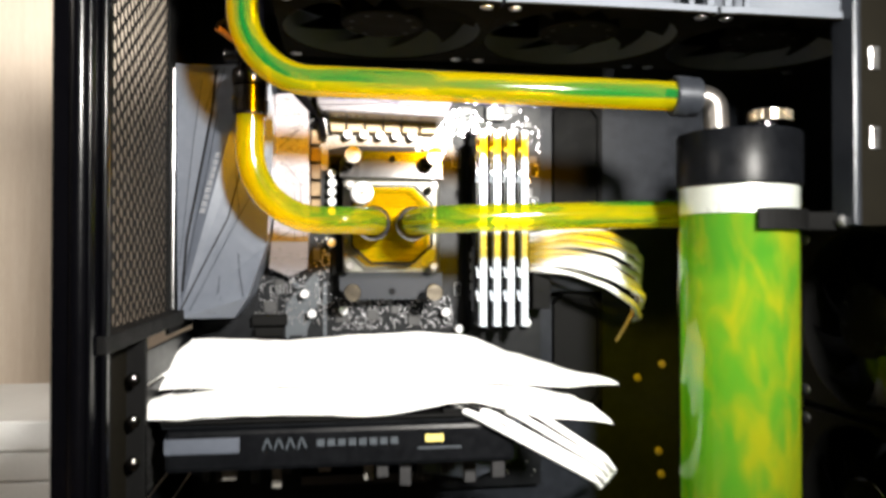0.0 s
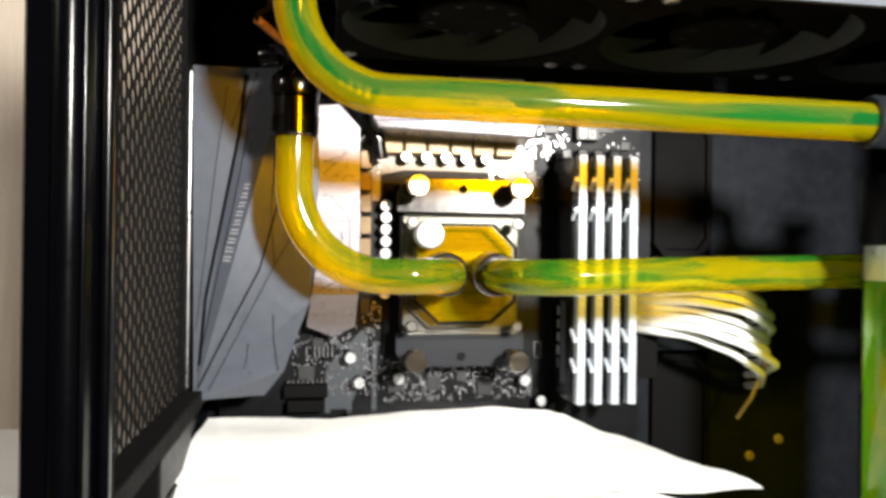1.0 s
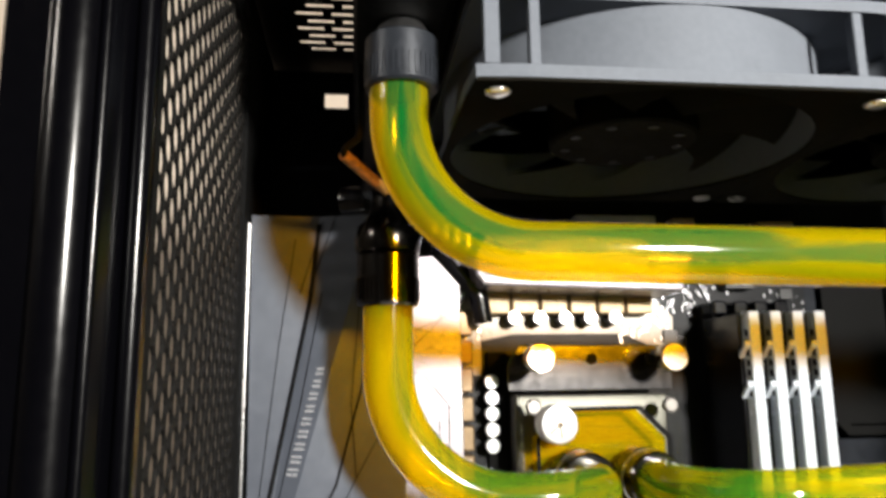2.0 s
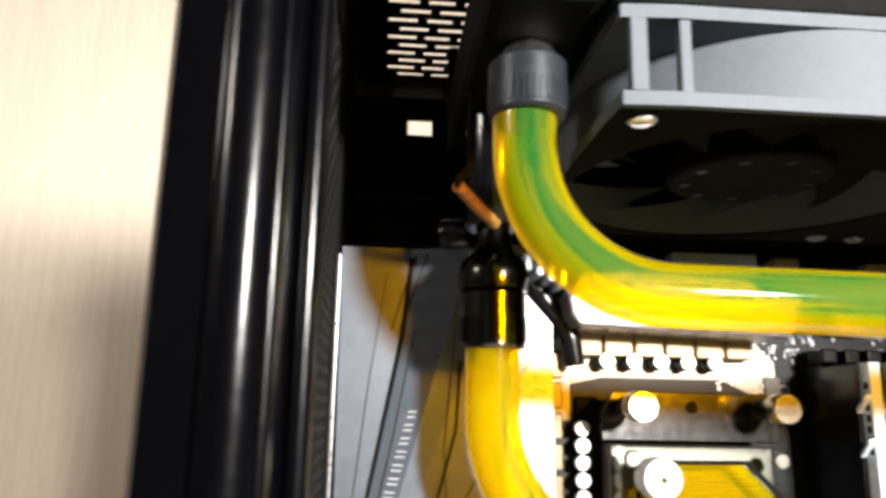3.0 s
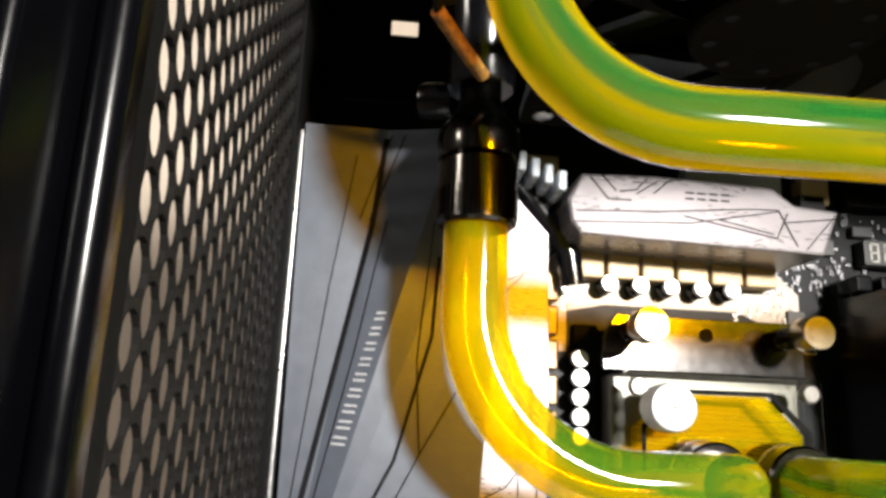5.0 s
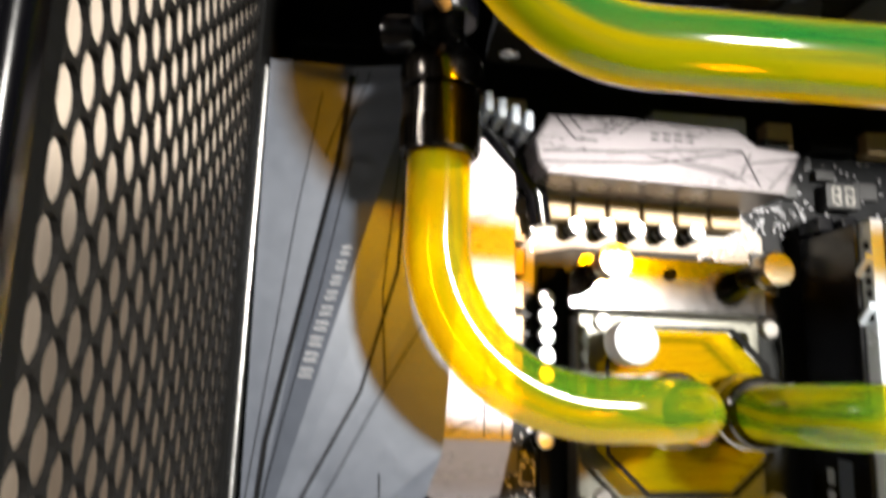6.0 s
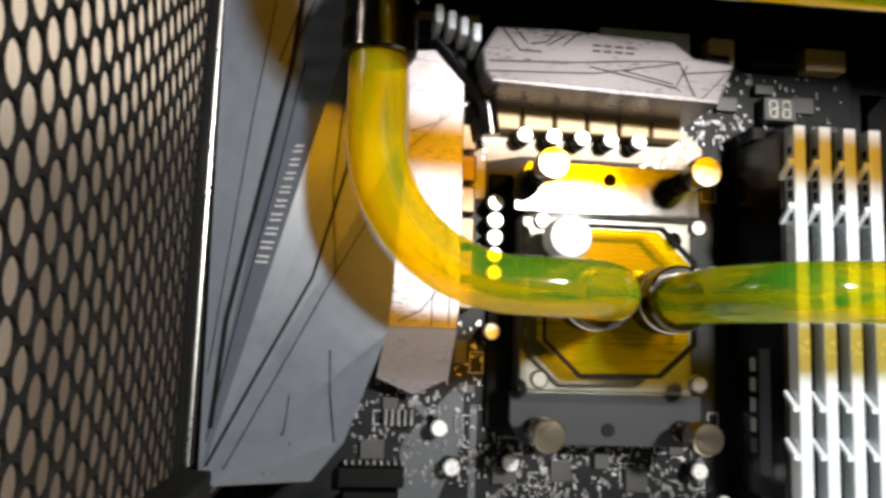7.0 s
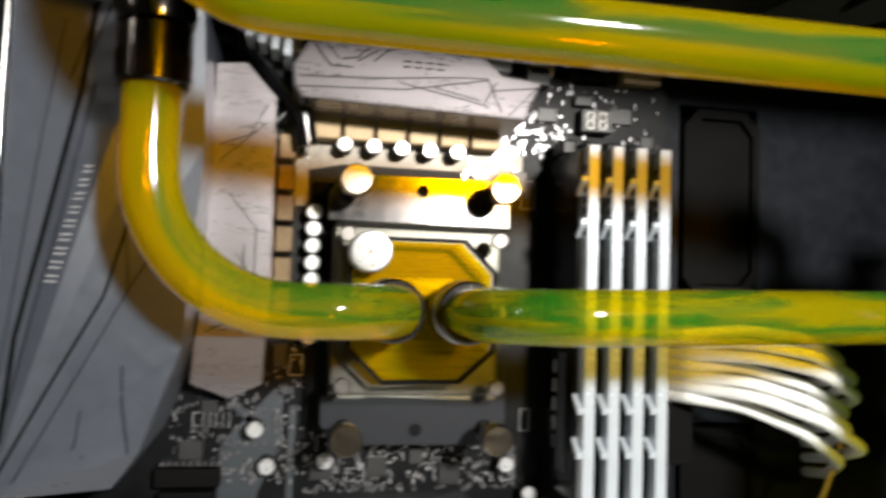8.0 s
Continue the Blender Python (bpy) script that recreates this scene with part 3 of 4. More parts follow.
for x, z, w, h in ((-84, 352, 8, 5), (-75, 364, 10, 6), (-66, 334, 7, 9), (-50, 344, 5, 12), (-36, 342, 9, 6), (-24, 330, 7, 5), (-6, 345, 9, 6), (12, 331, 6, 8), (26, 343, 8, 5), (40, 330, 6, 10), (48, 350, 4, 9), (-48, 372, 5, 8), (46, 444, 6, 12), (104, 412, 7, 10), (105, 438, 6, 9)):
    bm = strip([(x, z), (x + w, z), (x + w, z + h), (x, z + h), (x, z)], 0.35, 0, bmesh.new(), 0.12)
    part("printed_outline", bm, WHITEPRINT, board, "thin white outline printed on the board")

# larger chips and sockets, one by one
for x, z, w, h, t in ((-84, 343, 9, 7, 2.5), (-78, 358, 6, 8, 2), (-34, 334, 9, 6, 2), (-12, 336, 8, 8, 2), (4, 340, 6, 6, 2.4), (18, 333, 9, 9, 2), (34, 345, 6, 5, 2), (-52, 380, 5, 9, 2), (-20, 345, 5, 5, 3),
                      (44, 455, 7, 9, 2), (40, 482, 8, 5, 2), (56, 485, 9, 6, 3), (72, 492, 8, 4, 4), (90, 487, 10, 7, 2), (102, 476, 6, 5, 3), (-62, 498, 8, 5, 6), (-70, 504, 14, 8, 9), (50, 500, 10, 8, 8), (104, 400, 5, 8, 2), (104, 425, 4, 8, 2), (106, 450, 6, 6, 3)):
    part("chip", box(x - w / 2, x + w / 2, -t, 0, z - h / 2, z + h / 2, 0.3), CHIP, board)
display = part("code_display", box(70, 84, -7, 0, 478, 488, 0.5), CHIP, board, "small two-digit display, unlit")
for k in range(2):
    bm = bmesh.new()
    for a, b in (((0, 0), (0, 3)), ((0, 3.4), (0, 6.4)), ((3, 0), (3, 3)), ((3, 3.4), (3, 6.4)), ((0, 6.6), (3, 6.6)), ((0, 3.2), (3, 3.2)), ((0, -0.2), (3, -0.2))):
        strip([(72.5 + k * 5.6 + a[0], 479.8 + a[1]), (72.5 + k * 5.6 + b[0], 479.8 + b[1])], 0.7, -7, bm, 0.15)
    part("digit", bm, SMD, display)
part("header_socket", box(-96, -72, -7, 0, 330, 337, 0.5), MATTE, board)
part("header_socket", box(-94, -74, -8, 0, 322, 328.5, 0.5), MATTE, board)
for k in range(9):
    part("header_pin", box(-94 + k * 2.6, -93 + k * 2.6, -6.5, 0, 338, 339.5, 0), SOLDER, board)
for k in range(5):
    part("header_pin", box(-80 + k * 2.4, -79 + k * 2.4, -5, 0, 352, 358, 0), SOLDER, board)
bm = bmesh.new()
for x0, x1, z0, z1, n in ((-40, 46, 326, 350, 420), (-92, -56, 330, 374, 190), (-54, -40, 330, 392, 110), (34, 66, 466, 486, 110), (56, 112, 470, 500, 60), (98, 112, 340, 468, 70), (20, 46, 452, 466, 50), (-56, -44, 455, 470, 24), (-60, 110, 215, 300, 240)):
    for _ in range(n):
        w, h, t = rnd.choice(((1.0, 0.5, 0.5), (0.5, 1.0, 0.5), (0.8, 1.4, 0.8), (1.7, 1.0, 0.9), (0.6, 2.2, 0.9), (1.3, 2.0, 1.1)))
        x, z = rnd.uniform(x0, x1), rnd.uniform(z0, z1)
        own = bmesh.new()
        bmesh.ops.create_cube(own, size=1)
        bmesh.ops.scale(own, vec=(w, t, h), verts=own.verts)
        bmesh.ops.translate(own, vec=(x, -t / 2, z), verts=own.verts)
        join(bm, own)
part("solder_field", bm, SOLDER, board, "tiny soldered components", kind="stuff")
for k, (z, l) in enumerate(((318, 90), (298, 92), (258, 92), (236, 60), (222, 92))):
    part("expansion_slot", box(-62, -62 + l, -11, 0, z - 3.6, z + 3.6, 0.6), MATTE if k % 2 else GLOSSBLACK, board)
part("chip_heat_sink", prism([(20, 225), (60, 218), (92, 232), (96, 272), (80, 288), (40, 284), (24, 268)], -12, -2, 1), COVER, board, "grey heat sink low on the board")
for x0, x1, z1, mat in ((-75, -49, 512.5, CHOKE), (0, 38, 512, WHITE), (46, 57, 511, CHOKE), (64, 84, 508, MATTE), (88, 106, 510, CHOKE)):
    part("board_connector", box(x0, x1, -8, 0, 500.5, z1, 0.8), mat, board, "small connector at the top edge of the board")
part("power_socket", box(100, 113, -12, 0, 340, 394, 0.5), MATTE, board)
part("power_socket", box(-100, -74, -14, 0, 500, 512, 0.5), MATTE, board)
part("heat_pipe", sweep(rounded([(-66, -14, 499), (-60, -15, 492), (-47, -15, 474), (-45, -14, 462)], [8, 10], 6), 4.2, 14), GLOSSBLACK, board, "black heat pipe", smooth=True)
part("heat_pipe", sweep(rounded([(-58, -12, 470), (-48, -12, 482), (-40, -12, 484)], [8], 6), 3.0, 12), GLOSSBLACK, board, "black heat pipe", smooth=True)
for k in range(4):
    part("plug_clip", box(-69 + k * 4.6, -66 + k * 4.6, -33, -12, 497 - k * 2.0, 504 - k * 2.0, 0.8), WHITE, board, "pale plastic clip")

# ---- memory modules ----
ram = thing("memory_module", "black memory module with a white metal top bar", "memory module", "memory modules", at=(60, 0, 0))
part("spreader", box(-3.6, 3.2, -40, -8, 331.5, 463.5, 0.5), GLOSSBLACK, ram, "black heat spreader")
barp = part("top_bar", box(-1.9, 2.6, -46, -39, 331, 464, 0.5), WHITE, ram, "white metal top bar")
for zz, dn in ((452, 1), (436, 1), (366, -1), (350, -1)):
    own = bmesh.new()
    a = [(-45.6, zz), (-40, zz - 5 * dn), (-40, zz - 5 * dn - 1.8), (-45.6, zz - 1.8)]
    va = [own.verts.new((-4.1, y, z)) for y, z in a]
    vb = [own.verts.new((-1.0, y, z)) for y, z in a]
    own.faces.new(va), own.faces.new(vb[::-1])
    for k in range(4):
        own.faces.new((va[k], vb[k], vb[(k + 1) % 4], va[(k + 1) % 4]))
    bmesh.ops.recalc_face_normals(own, faces=own.faces)
    part("fin", own, WHITE, barp)
part("label", box(-3.9, -3.5, -31, -24, 340, 385, 0), COVER, ram, "grey printed label")
for k in range(5):
    part("name_bar", box(-3.9, -3.5, -21, -17.5, 347 + k * 7.4, 352 + k * 7.4, 0), WHITEPRINT if k else COVER, ram)
for k in range(7):
    part("name_bar", box(-2.15, -1.7, -44.4, -42, 430 + k * 4, 432.6 + k * 4, 0), PRINT, barp)
for k in range(1, 4):
    copy_thing(ram, Matrix.Translation(((60 + k * 9.55) * 0.001, 0, 0)))

# ---- processor water block ----
block = thing("water_block", "clear acrylic processor water block filled with yellow coolant", "water block")
part("base_plate", box(-33.5, 32.5, -20, -8, 367, 431.5, 1), BLOCKBASE, block, "nickel-plated base")
part("acrylic_top", box(-33.5, 32.5, -34, -20.2, 367.5, 431.5, 1.2), BLOCKTOP, block, "clear acrylic top")
octo = [(-14.5, 374.2), (13, 374.8), (25.4, 386), (25.6, 414), (14, 425.4), (-14, 425.2), (-27, 414), (-27, 386)]
part("coolant_chamber", prism(octo, -33, -20.3, 1.0), AMBER, block, "yellow coolant in an eight-sided chamber")
part("seal", ringplate([((x + 0.4) * 1.06, 400 + (z - 400) * 1.06) for x, z in octo], octo, -34.3, -33.6), MATTE, block, "black rubber seal")
bm = bmesh.new()
for k in range(22):
    box(-12 + k * 1.1, -11.5 + k * 1.1, -22.5, -20.2, 388, 412, 0, bm)
part("fin_stack", bm, NICKEL, block)
for x, z in ((-29, 427), (28, 427), (-29, 372), (28, 372), (28.5, 400)):
    part("block_screw", lathe((x, -30, z), (0, -1, 0), [(0, 2), (2.5, 3.2), (4.4, 3.2), (5, 2.5)], 16), BLOCKBASE, block, smooth=True)
part("plug", lathe((-21.2, -34, 420.5), (0, -1, 0), [(0, 7.6), (8, 7.6), (9.4, 7.0), (9.6, 6.2)], 32), CAP, block, "round bright metal plug", smooth=True)
for k in range(3):
    bm = box(-5.2, 5.2, -0.3, 0.2, -0.5, 0.5)
    bmesh.ops.rotate(bm, matrix=Matrix.Rotation(radians(60 * k + 20), 3, "Y"), verts=bm.verts)
    bmesh.ops.translate(bm, vec=(-21.2, -43.7, 420.5), verts=bm.verts)
    part("plug_mark", bm, NICKEL, block)
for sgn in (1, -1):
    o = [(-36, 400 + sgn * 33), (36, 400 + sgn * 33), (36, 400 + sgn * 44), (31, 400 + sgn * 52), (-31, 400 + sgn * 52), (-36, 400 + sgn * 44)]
    # same bracket twice; the lower one's lack of reflection is put into its colour
    plate = part("mounting_bracket", prism(o, -19, -17, 0.4), BRACKET if sgn > 0 else DIMBRACKET, block, "brushed steel mounting bracket" if sgn > 0 else "mounting bracket coloured dark for its missing reflection")
    part("bracket_hole", lathe((0.5, -19.3, 400 + sgn * 46.2), (0, -1, 0), [(0, 2.4), (0.4, 2.4)], 18), PRINT, plate)
    for sx in (-27.2, 27.6):
        screw = part("thumb_screw", lathe((sx, -34, 400 + sgn * 46), (0, -1, 0), [(0, 4.8), (0.6, 5.7), (7.6, 5.7), (8.4, 5.2)], 36), NICKEL, block, "turned nickel thumb screw", smooth=True)
        part("screw_shaft", lathe((sx, -0.5, 400 + sgn * 46), (0, -1, 0), [(0, 2), (34, 2)], 16), NICKEL, screw, smooth=True)
        sp = [(sx + 3.4 * math.cos(a), -19.4 - 14.4 * a / (2 * math.pi * 5), 400 + sgn * 46 + 3.4 * math.sin(a)) for a in (2 * math.pi * 5 * k / 80 for k in range(81))]
        part("spring", sweep(sp, 0.55, 6), CHROME, screw, smooth=True)
        part("screw_dimple", lathe((sx, -42.2, 400 + sgn * 46), (0, -1, 0), [(0, 3.6), (0.5, 3.4)], 24), NICKEL, screw, smooth=True)


# ---- coolant tubes and their fittings ----
def collar(p, axis, parent, mat, r=11.2, long=17.0, label="ribbed compression collar"):
    body = part("collar", lathe(p, axis, [(0, 8.6), (0, r - 0.8), (0.8, r), (long - 0.8, r), (long, r - 0.8), (long, 8)], 40), mat, parent, label, smooth=True)
    q = Vector(axis).to_track_quat("Z", "Y").to_matrix()
    bm = bmesh.new()
    for k in range(40):
        a = 2 * math.pi * k / 40
        c = Vector(p) + q @ Vector((r * math.cos(a), r * math.sin(a), long * 0.32))
        own = bmesh.new()
        bmesh.ops.create_cube(own, size=1)
        bmesh.ops.scale(own, vec=(0.6, 0.8, long * 0.42), verts=own.verts)
        bmesh.ops.rotate(own, matrix=q @ Matrix.Rotation(a, 3, "Z"), verts=own.verts)
        bmesh.ops.translate(own, vec=c, verts=own.verts)
        join(bm, own)
    part("knurling", bm, mat, body, kind="stuff")
    return body


def tube(path, liquid, label, first, name="coolant_tube"):
    t = thing(name, label, "coolant tube", "coolant tubes")
    part("acrylic_wall", sweep(path, 8.5, 40, cap=False), ACRYLIC, t, "clear acrylic tube wall", smooth=True)
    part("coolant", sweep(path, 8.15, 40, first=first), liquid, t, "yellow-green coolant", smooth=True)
    return t


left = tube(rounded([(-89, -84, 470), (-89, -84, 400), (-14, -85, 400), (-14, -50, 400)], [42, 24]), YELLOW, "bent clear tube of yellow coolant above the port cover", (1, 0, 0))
collar((-89, -84, 462), (0, 0, 1), left, CHROME, 10.3, 17.5)
part("swivel", lathe((-89, -84, 479.5), (0, 0, 1), [(0, 9.5), (0.6, 10.6), (5, 11.2), (9, 10.4), (12, 7.4), (16, 5.6), (24, 5.6)], 36), CHROME, left, "black swivel joint", smooth=True)
part("extension", lathe((-89, -84, 500), (0, 0, 1), [(0, 8.5), (1, 9.2), (36, 9.2)], 30), GLOSSBLACK, left, smooth=True)
part("side_port", lathe((-96, -77, 500), (-1, 0.3, 0), [(0, 4.8), (7, 5.2), (9, 4.6), (9.5, 3)], 28), GLOSSBLACK, left, smooth=True)
collar((-14, -36, 400), (0, -1, 0), left, CHROME, 11.0, 20.0)
part("collar_rim", lathe((-14, -47, 400), (0, -1, 0), [(0, 8.4), (0, 11.2), (1.2, 11.2), (1.6, 10.8), (1.6, 8.2)], 40), STEEL, left, "bright steel rim", smooth=True)

right = tube(rounded([(12, -50, 400), (12, -101, 400), (235, -104, 406.5)], [28]), GREEN, "straight clear tube of green coolant crossing the memory", (0, 0, 1))
collar((12, -36, 400), (0, -1, 0), right, CHROME, 11.0, 20.0)
part("collar_rim", lathe((12, -47, 400), (0, -1, 0), [(0, 8.4), (0, 11.2), (1.2, 11.2), (1.6, 10.8), (1.6, 8.2)], 40), STEEL, right, "bright steel rim", smooth=True)
collar((235, -104, 406.5), (1, 0, 0), right, CHROME)

upper = tube(rounded([(-88, -133, 526), (-88, -131, 473.2), (158, -143.5, 468.2)], [38]), LITBANDS, "long bent tube of yellow-green coolant with painted light bands, below the fans", (1, 0, 0))
collar((-87.2, -133, 517.5), (0, 0, 1), upper, FITGREY, 10.4, 15, "grey compression collar")
part("port_neck", lathe((-87.2, -133, 532.5), (0, 0, 1), [(0, 9), (1.5, 8), (4, 6.5), (27, 6.5)], 28), STEEL, upper, smooth=True)
collar((149, -143.1, 468.4), (1, -0.05, -0.028), upper, FITGREY, 11.0, 15, "grey compression collar")
part("elbow", sweep(rounded([(163, -143.9, 468), (173, -146, 467.6), (173, -148, 446)], [7]), 6.8, 24), BLOCKBASE, upper, "bright metal elbow", smooth=True)

# ---- reservoir ----
RX, RY = 187.0, -146.0
res = thing("reservoir", "tall glass reservoir of green coolant with a black cap", "reservoir")
part("glass_cylinder", lathe((RX, RY, 120), (0, 0, 1), [(0, 33), (297.5, 33)], 64, cap=False), GLASS, res, "clear cylinder", smooth=True)
part("coolant", lathe((RX, RY, 122), (0, 0, 1), [(0, 31.4), (279, 31.4)], 64), RESCOOL, res, "cloudy green coolant", smooth=True)
part("cap", lathe((RX, RY, 416.8), (0, 0, 1), [(0, 33), (0.8, 33.7), (28.6, 33.7), (29.8, 32.8)], 64), BLACK, res, "black anodised cap", smooth=True)
plug = part("fill_plug", lathe((RX + 23, RY + 6, 455.5), (0, 0, 1), [(0, 11), (0.6, 11.6), (6.4, 11.6), (7, 11)], 40), NICKEL, res, "ribbed metal filling plug", smooth=True)
part("plug_stem", lathe((RX + 20, RY + 6, 445.5), (0, 0, 1), [(0, 10), (3, 10), (3, 7), (10.2, 7)], 30), GLOSSBLACK, plug, smooth=True)
for k in range(30):
    a = 2 * math.pi * k / 30
    part("plug_rib", box(RX + 23 + 11.5 * math.cos(a) - 0.5, RX + 23 + 11.5 * math.cos(a) + 0.5, RY + 6 + 11.5 * math.sin(a) - 0.5, RY + 6 + 11.5 * math.sin(a) + 0.5, 456.3, 461.7), NICKEL, plug)
part("inner_ring", lathe((RX, RY, 401.5), (0, 0, 1), [(0, 29), (15, 29), (15, 31.8), (0, 31.8)], 48, cap=False), CAP, res, smooth=True)
part("base", lathe((RX, RY, 92), (0, 0, 1), [(0, 36), (26, 36), (29, 33)], 48), BLACK, res, "black pump base", smooth=True)
part("foot_bracket", box(RX - 34, RX + 34, RY - 30, RY + 30, 73.9, 92.5, 2), MATTE, res)
clampb = bmesh.new()
arc = [radians(a) for a in range(-104, 62, 7)]
for k in range(len(arc) - 1):
    v = []
    for zz in (392.5, 403.5):
        for rr in (33.4, 35.8):
            for a in (arc[k], arc[k + 1]):
                v.append(clampb.verts.new((RX + rr * math.cos(a), RY + rr * math.sin(a), zz)))
    for q in ((0, 1, 3, 2), (4, 6, 7, 5), (0, 4, 5, 1), (2, 3, 7, 6)):
        clampb.faces.new([v[i] for i in q])
bmesh.ops.remove_doubles(clampb, verts=clampb.verts, dist=0.01)
clamp = part("clamp", clampb, MATTE, res, "black clamp arm")
part("clamp_arm", box(RX + 31, 243.5, RY - 9, RY + 1, 392.7, 403.3, 1), MATTE, clamp)
part("clamp_screw", lathe((RX + 56, RY - 9, 398), (0, -1, 0), [(0, 2), (2, 4), (5, 4), (6, 3)], 18), STEEL, clamp, smooth=True)

# ---- radiator and fans ----
rad = thing("radiator", "black radiator hung under the case top", "radiator")
part("core", box(-72, 296, -160, -40, 537, 563, 1), MATTE, rad)
part("end_tank", box(-101, -72, -162, -38, 537, 566, 4), MATTE, rad)
part("end_tank", box(296, 314, -162, -38, 537, 566, 4), MATTE, rad)
part("hanger", box(-101, 314, -163, -157, 558, 584, 1), MATTE, rad)
part("hanger", box(-101, 314, -43, -37, 558, 584, 1), MATTE, rad)


def fan(name, label, mat, dark, m, blades=9):
    """A fan whose frame is 120 square and 25 deep, turned to blow along local z; the origin is at the middle of its lower side."""
    f = thing(name, label, "fan", "radiator fans")
    for z0 in (0, 21.6):
        sq, ci = [], []
        for k in range(48):
            a = 2 * math.pi * k / 48
            s = 60 / max(abs(math.cos(a)), abs(math.sin(a)))
            s = min(s, 83.5)
            sq.append((s * math.cos(a), s * math.sin(a))), ci.append((57.6 * math.cos(a), 57.6 * math.sin(a)))
        bm = ringplate(sq, ci, z0, z0 + 3.4)
        bmesh.ops.rotate(bm, matrix=Matrix.Rotation(radians(90), 3, "X"), verts=bm.verts)
        zs = sorted({round(v.co.z, 3) for v in bm.verts})
        for v in bm.verts:
            v.co.z = z0 if round(v.co.z, 3) == zs[0] else z0 + 3.4
        bmesh.ops.recalc_face_normals(bm, faces=bm.faces)
        part("flange", bm, mat, f)
        # black ring added below the grey flange as shade for the underside
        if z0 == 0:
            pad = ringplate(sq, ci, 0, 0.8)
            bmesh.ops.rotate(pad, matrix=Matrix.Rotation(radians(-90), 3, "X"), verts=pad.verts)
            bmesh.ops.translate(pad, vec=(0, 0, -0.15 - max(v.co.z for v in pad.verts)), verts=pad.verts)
            part("gasket", pad, FANDARK, f, "thin black ring added to darken the fan's underside")
    part("housing", lathe((0, 0, 3.4), (0, 0, 1), [(0, 57.6), (0, 59.6), (18.2, 59.6), (18.2, 57.6), (0, 57.6)], 64, cap=False), mat, f, smooth=True)
    for sx in (-1, 1):
        for sy in (-1, 1):
            part("corner_post", box(sx * 55 - 2, sx * 55 + 2, sy * 58 - 1.6, sy * 58 + 1.6, 3.4, 21.6, 0.4), mat, f)
            part("corner_post", box(sx * 44 - 1.4, sx * 44 + 1.4, sy * 58 - 1.6, sy * 58 + 1.6, 3.4, 21.6, 0.4), mat, f)
            part("screw", lathe((sx * 52.5, sy * 52.5, 0.2), (0, 0, -1), [(0, 3.6), (1.6, 3.4), (2.2, 2.4)], 16), STEEL, f, smooth=True)
    hub = part("hub", lathe((0, 0, 3), (0, 0, 1), [(0, 23.4), (0.8, 24.4), (18, 24.4), (18.6, 23)], 48), dark, f, smooth=True)
    for k in range(9):
        a = 2 * math.pi * k / 9
        part("hub_pit", lathe((19 * math.cos(a), 19 * math.sin(a), 2.9), (0, 0, -1), [(0, 1.7), (0.25, 1.7)], 12), PRINT, hub)
    bl = bmesh.new()
    rows = []
    for i in range(7):
        r = 23.5 + i * 5.4
        row = []
        for j in range(7):
            u = j / 6
            a = 0.02 + (u - 0.5) * 0.56 + i * 0.075
            row.append((r * math.cos(a), r * math.sin(a), 5.5 + 13 * (1 - u) - 1.5 * math.sin(math.pi * u)))
        rows.append(row)
    for dz in (0, 1.3):
        rows_v = [[bl.verts.new((x, y, z + dz)) for x, y, z in row] for row in rows]
        for i in range(6):
            for j in range(6):
                bl.faces.new((rows_v[i][j], rows_v[i + 1][j], rows_v[i + 1][j + 1], rows_v[i][j + 1]))
    b0 = part("blade", bl, dark, f, smooth=True)
    for k in range(1, blades):
        b = b0.copy()
        scene.collection.objects.link(b)
        b.rotation_euler = (0, 0, 2 * math.pi * k / blades)
    for k in range(4):
        a = math.pi / 4 + math.pi / 2 * k
        bm = box(24, 58, -2.2, 2.2, 20, 23, 0.4)
        bmesh.ops.rotate(bm, matrix=Matrix.Rotation(a, 3, "Z"), verts=bm.verts)
        part("strut", bm, mat, f)
    f.matrix_basis = m
    return f


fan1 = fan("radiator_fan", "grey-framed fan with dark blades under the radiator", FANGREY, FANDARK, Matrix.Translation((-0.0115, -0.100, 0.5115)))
for k in (1, 2):
    copy_thing(fan1, Matrix.Translation((-0.0115 + 0.1203 * k, -0.100, 0.5115)))
for k in range(2):
    fan("intake_fan", "black fan at the front of the case", MATTE, GLOSSBLACK, Matrix.Translation((0.290, -0.110, 0.213 + 0.125 * k)) @ Matrix.Rotation(radians(90), 4, "Y"))

# ---- graphics card ----
gpu = thing("graphics_card", "black graphics card with a dark metal back plate", "graphics card", at=(0, 0, 7))
part("back_plate", box(-128, 62, -135, -4, 283, 285, 0.6), MATTE, gpu)
part("card_board", box(-128, 62, -132, -4, 280.4, 282.6, 0.2), PCB, gpu)
shroud = part("shroud", box(-126, 60, -136, -6, 258, 280, 2.5), BLACK, gpu, "black shroud")
part("light_window", box(-126, -88, -136.8, -135.8, 268, 276, 0.3), COVER, shroud, "grey-blue window strip")
for k in range(4):
    bm = bmesh.new()
    strip([(-76 + k * 6, 269), (-74 + k * 6, 275)], 1.1, -136, bm), strip([(-74 + k * 6, 275), (-71.6 + k * 6, 269.5)], 1.1, -136, bm)
    part("name_bar", bm, TRACE, shroud)
for k in range(8):
    part("name_bar", box(-48 + k * 5.6, -44 + k * 5.6, -136.5, -135.8, 270, 273.6, 0), TRACE, shroud)
part("name_bar", box(10, 20, -136.5, -135.8, 270.5, 274.5, 0), material("yellow_print", (0.55, 0.45, 0.12), 0.5), shroud)
part("name_bar", box(6, 30, -136.5, -135.8, 266.6, 267.8, 0), TRACE, shroud)
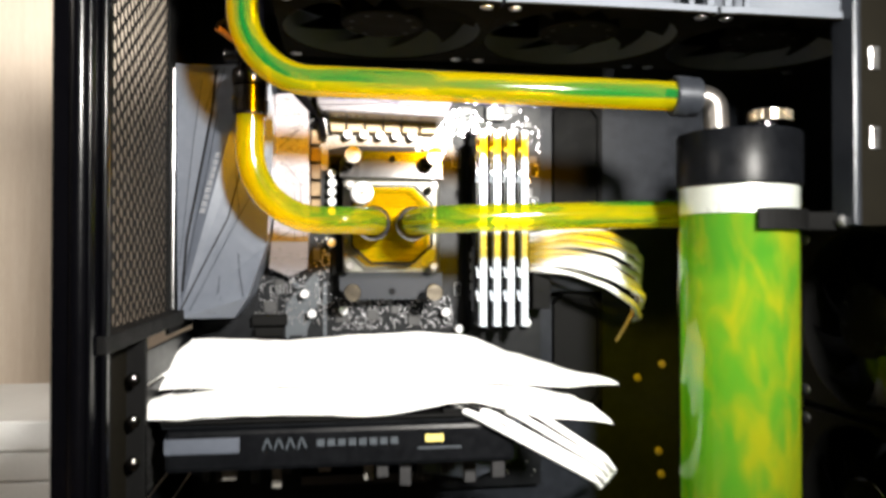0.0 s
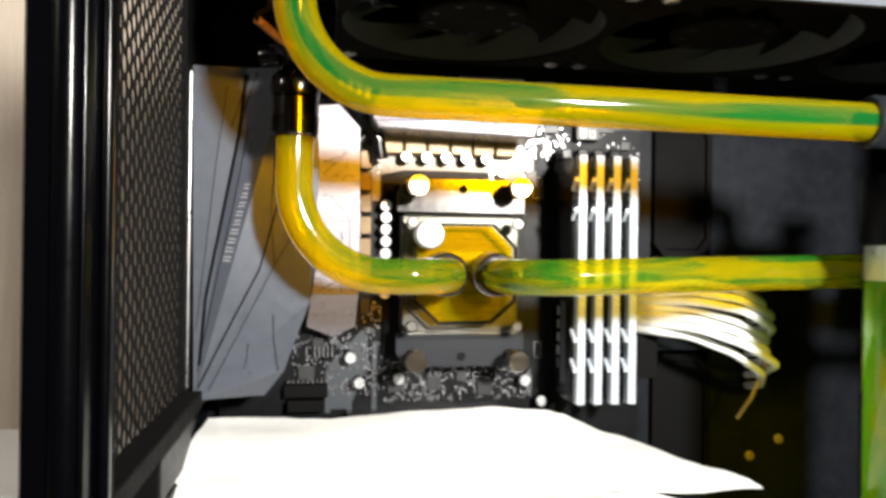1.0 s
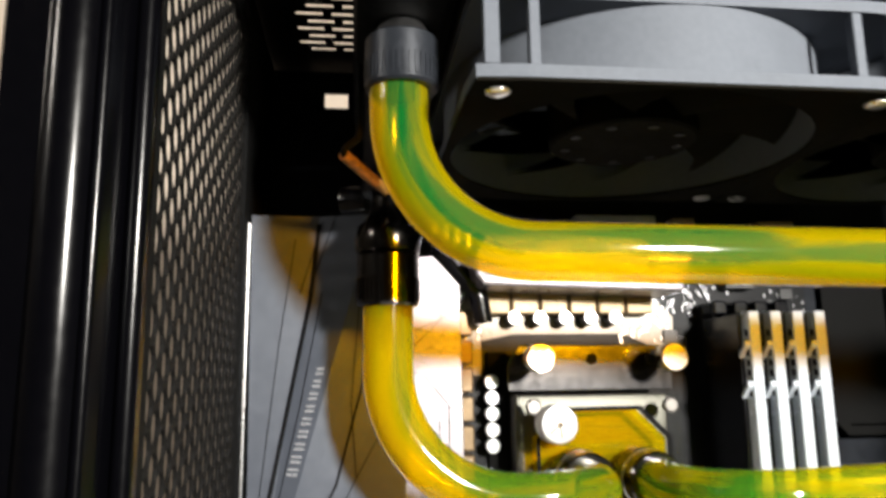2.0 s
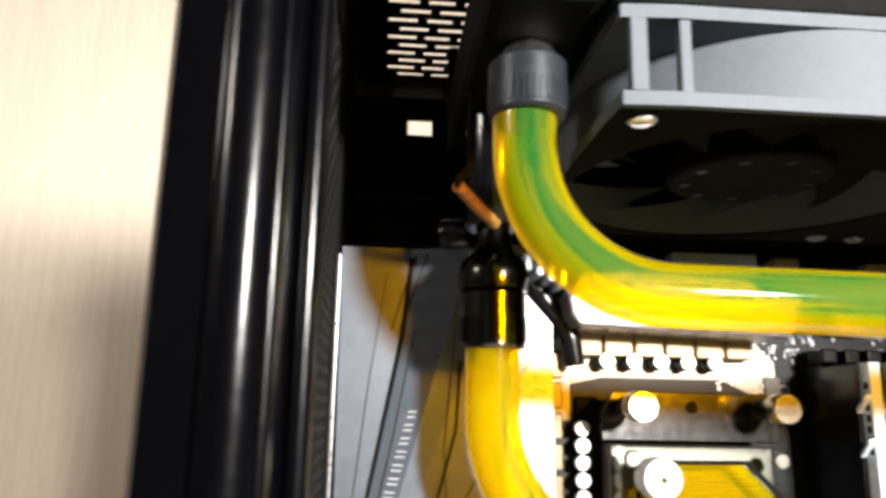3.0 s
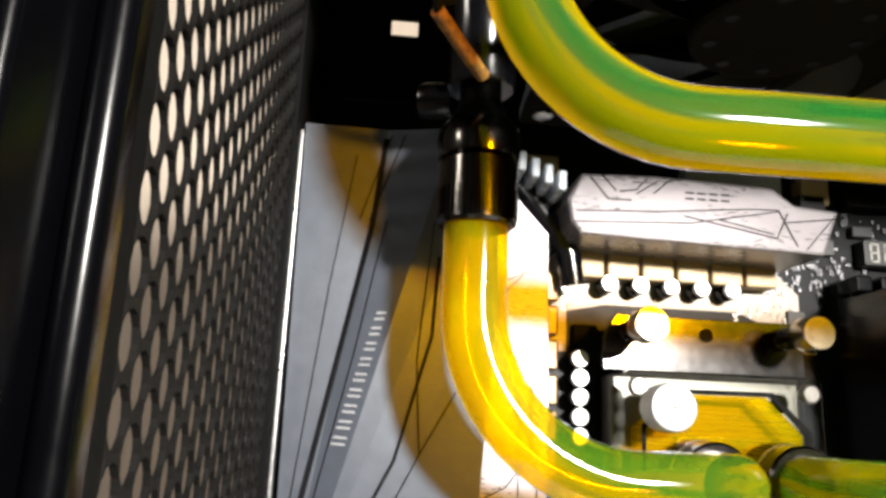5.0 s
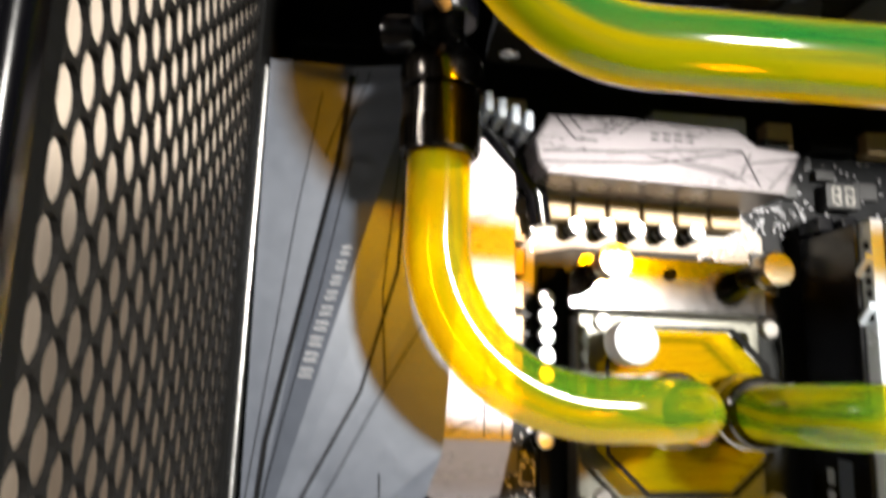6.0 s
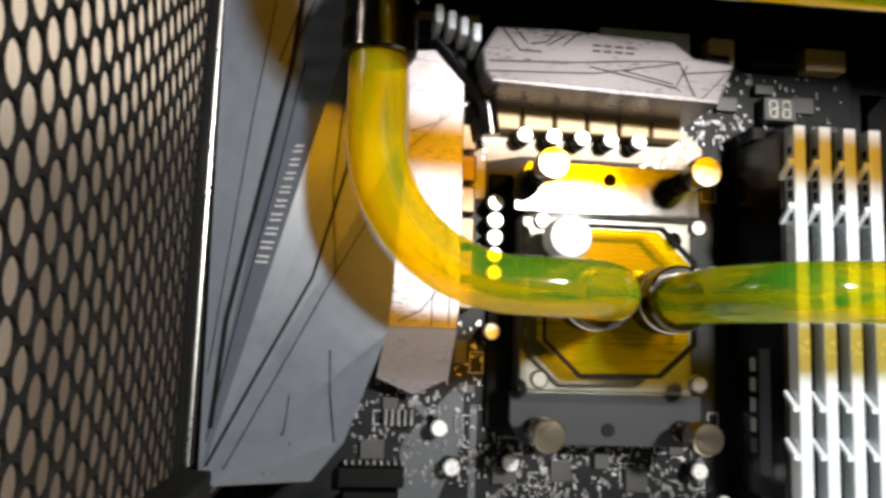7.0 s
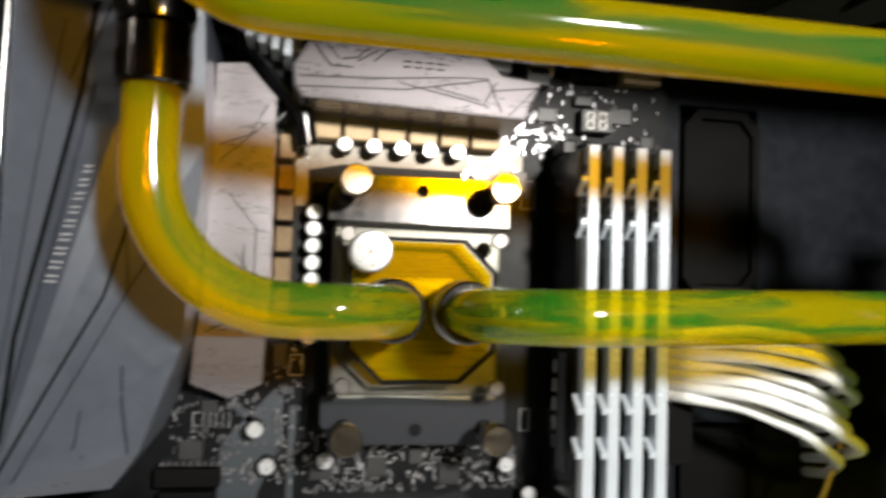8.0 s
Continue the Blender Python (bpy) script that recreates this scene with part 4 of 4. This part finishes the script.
part("slot_bracket", box(-138, -136.6, -138, -4, 246, 288, 0.2), STEEL, gpu)
part("power_socket", box(20, 56, -134, -122, 284.9, 287.5, 0.5), MATTE, gpu)
for k in range(26):
    z, y = rnd.uniform(244, 256), rnd.uniform(-132, -60)
    x = -112 + k * 6.4
    part("card_component", box(x, x + rnd.uniform(3, 8), y - 3, y + 3, z - 4, 260, 0.4), rnd.choice((CHIP, CHIP, SMD)), gpu)


# ---- paper towels laid over the graphics card ----
def towel(label, edge_far, edge_near, seed):
    """A thin crumpled sheet between two edges given as lists of places from left to right."""
    bm = bmesh.new()
    n, m = 60, 16

    def along(e, u):
        k = min(int(u * (len(e) - 1)), len(e) - 2)
        v = u * (len(e) - 1) - k
        return Vector(e[k]).lerp(Vector(e[k + 1]), v)
    grid = []
    for i in range(n + 1):
        a, b = along(edge_far, i / n), along(edge_near, i / n)
        row = []
        for j in range(m + 1):
            p = a.lerp(b, j / m)
            q = Vector((p.x * 0.02 + seed, p.y * 0.03, 0))
            p.z += 3.2 * noise.noise(q) + 0.9 * noise.noise(q * 4.0) + 2.2 * math.sin(math.pi * j / m)
            p.y += 1.2 * noise.noise(q * 3.1 + Vector((5, 0, 0)))
            row.append(p)
        grid.append(row)
    for dz in (0, 0.5):
        vs = [[bm.verts.new(p + Vector((0, 0, dz))) for p in row] for row in grid]
        for i in range(n):
            for j in range(m):
                bm.faces.new((vs[i][j], vs[i + 1][j], vs[i + 1][j + 1], vs[i][j + 1]))
    return part("paper_towel", bm, PAPER, None, label, smooth=True, category="paper towel", group="paper towels")


towel("crumpled white paper towel draped from the board", [(-134, -18, 322), (-40, -18, 322), (20, -18, 323), (60, -20, 320), (100, -30, 306), (124, -52, 297)],
      [(-147, -92, 301), (-60, -96, 301), (0, -96, 301), (60, -94, 300), (100, -90, 298), (139, -88, 297)], 3.0)
towel("folded white paper towel lying on the graphics card", [(-134, -90, 299), (-60, -91, 300), (0, -91, 300), (50, -90, 299.5), (84, -88, 297), (104, -92, 292)],
      [(-147, -134, 294), (-70, -136, 293), (-10, -137, 294), (36, -138, 297), (70, -136, 291), (119, -130, 282)], 9.0)

# ---- power cables ----
atx = thing("power_cable", "bundle of white sleeved wires plugged into the board", "power cable")
part("plug", box(100, 113, -26, -11, 341, 393, 0.6), MATTE, atx, "black plug")
for k in range(7):
    w = k / 6
    y = -46 - 5 * (k % 3)
    path = rounded([(100, -22, 393 - 24 * w), (106, -34, 394 - 25 * w), (122, y, 396.5 - 29 * w), (147, y - 2, 394 - 36 * w), (169 + 3 * (k % 2), y + 6, 385 - 40 * w), (184, -14, 374 - 40 * w), (188, 6, 370 - 40 * w)], [6, 16, 26, 16, 6], 6)
    part("wire", sweep(path, 2.3, 10), SLEEVE, atx, "white sleeved wire", smooth=True)
part("stray_wire", sweep(rounded([(172, -20, 372), (178, -30, 350), (166, -34, 330), (160, -30, 318)], [10, 10], 6), 1.1, 8), CHOKE, atx, "thin tan wire", smooth=True)
pcie = thing("power_cable", "three white sleeved wires running from the graphics card", "power cable")
for k, (xs, xe, ze) in enumerate(((34, 102, 256), (44, 105, 259), (57, 107, 263), (68, 110, 266))):
    path = rounded([(xs - 8, -126, 294), (xs + 4, -139, 291), (xe, -142 + k, ze), (xe + 12, -120, ze - 12), (150, -50, 232)], [6, 16, 12], 6)
    part("wire", sweep(path, 2.0, 10), SLEEVE, pcie, "white sleeved wire", smooth=True)
braid = thing("fan_cable", "thin cable with an orange braided sheath below the radiator", "cable")
part("lead", sweep(rounded([(-99, -108, 536), (-99, -108, 512), (-104, -115.5, 505.5), (-102.5, -113, 503.5)], [4, 2], 6), 1.2, 10), MATTE, braid, "black lead", smooth=True)
part("sheath", sweep(rounded([(-103.5, -114.5, 504.5), (-96, -104, 501), (-90, -95, 499)], [8], 6), 1.8, 10), BRAID, braid, "orange braided sheath", smooth=True)

# ---- drive cage at the front ----
cage = thing("drive_cage", "dark steel drive cage behind the front frame", "drive cage")
part("side_plate", box(246.5, 316, -167, -163, 395, 584, 0.6), FANDARK, cage)
part("plate_edge", box(242, 246.4, -169, -150, 395, 584, 1.0), FITGREY, cage, "grey folded steel edge")
for z in (481, 437):
    part("cage_slot", box(252.6, 258, -168.4, -166.5, z, z + 13, 0.4), STEEL, cage, "bright metal clip")
for k in range(6):
    for x in (268, 284, 296):
        part("cage_hole", lathe((x, -167.3, 410 + k * 28), (0, -1, 0), [(0, 3), (0.3, 3)], 14), PRINT, cage)
part("cage_floor", box(246.5, 316, -162.8, 5, 402, 405, 0.4), TRAY, cage)
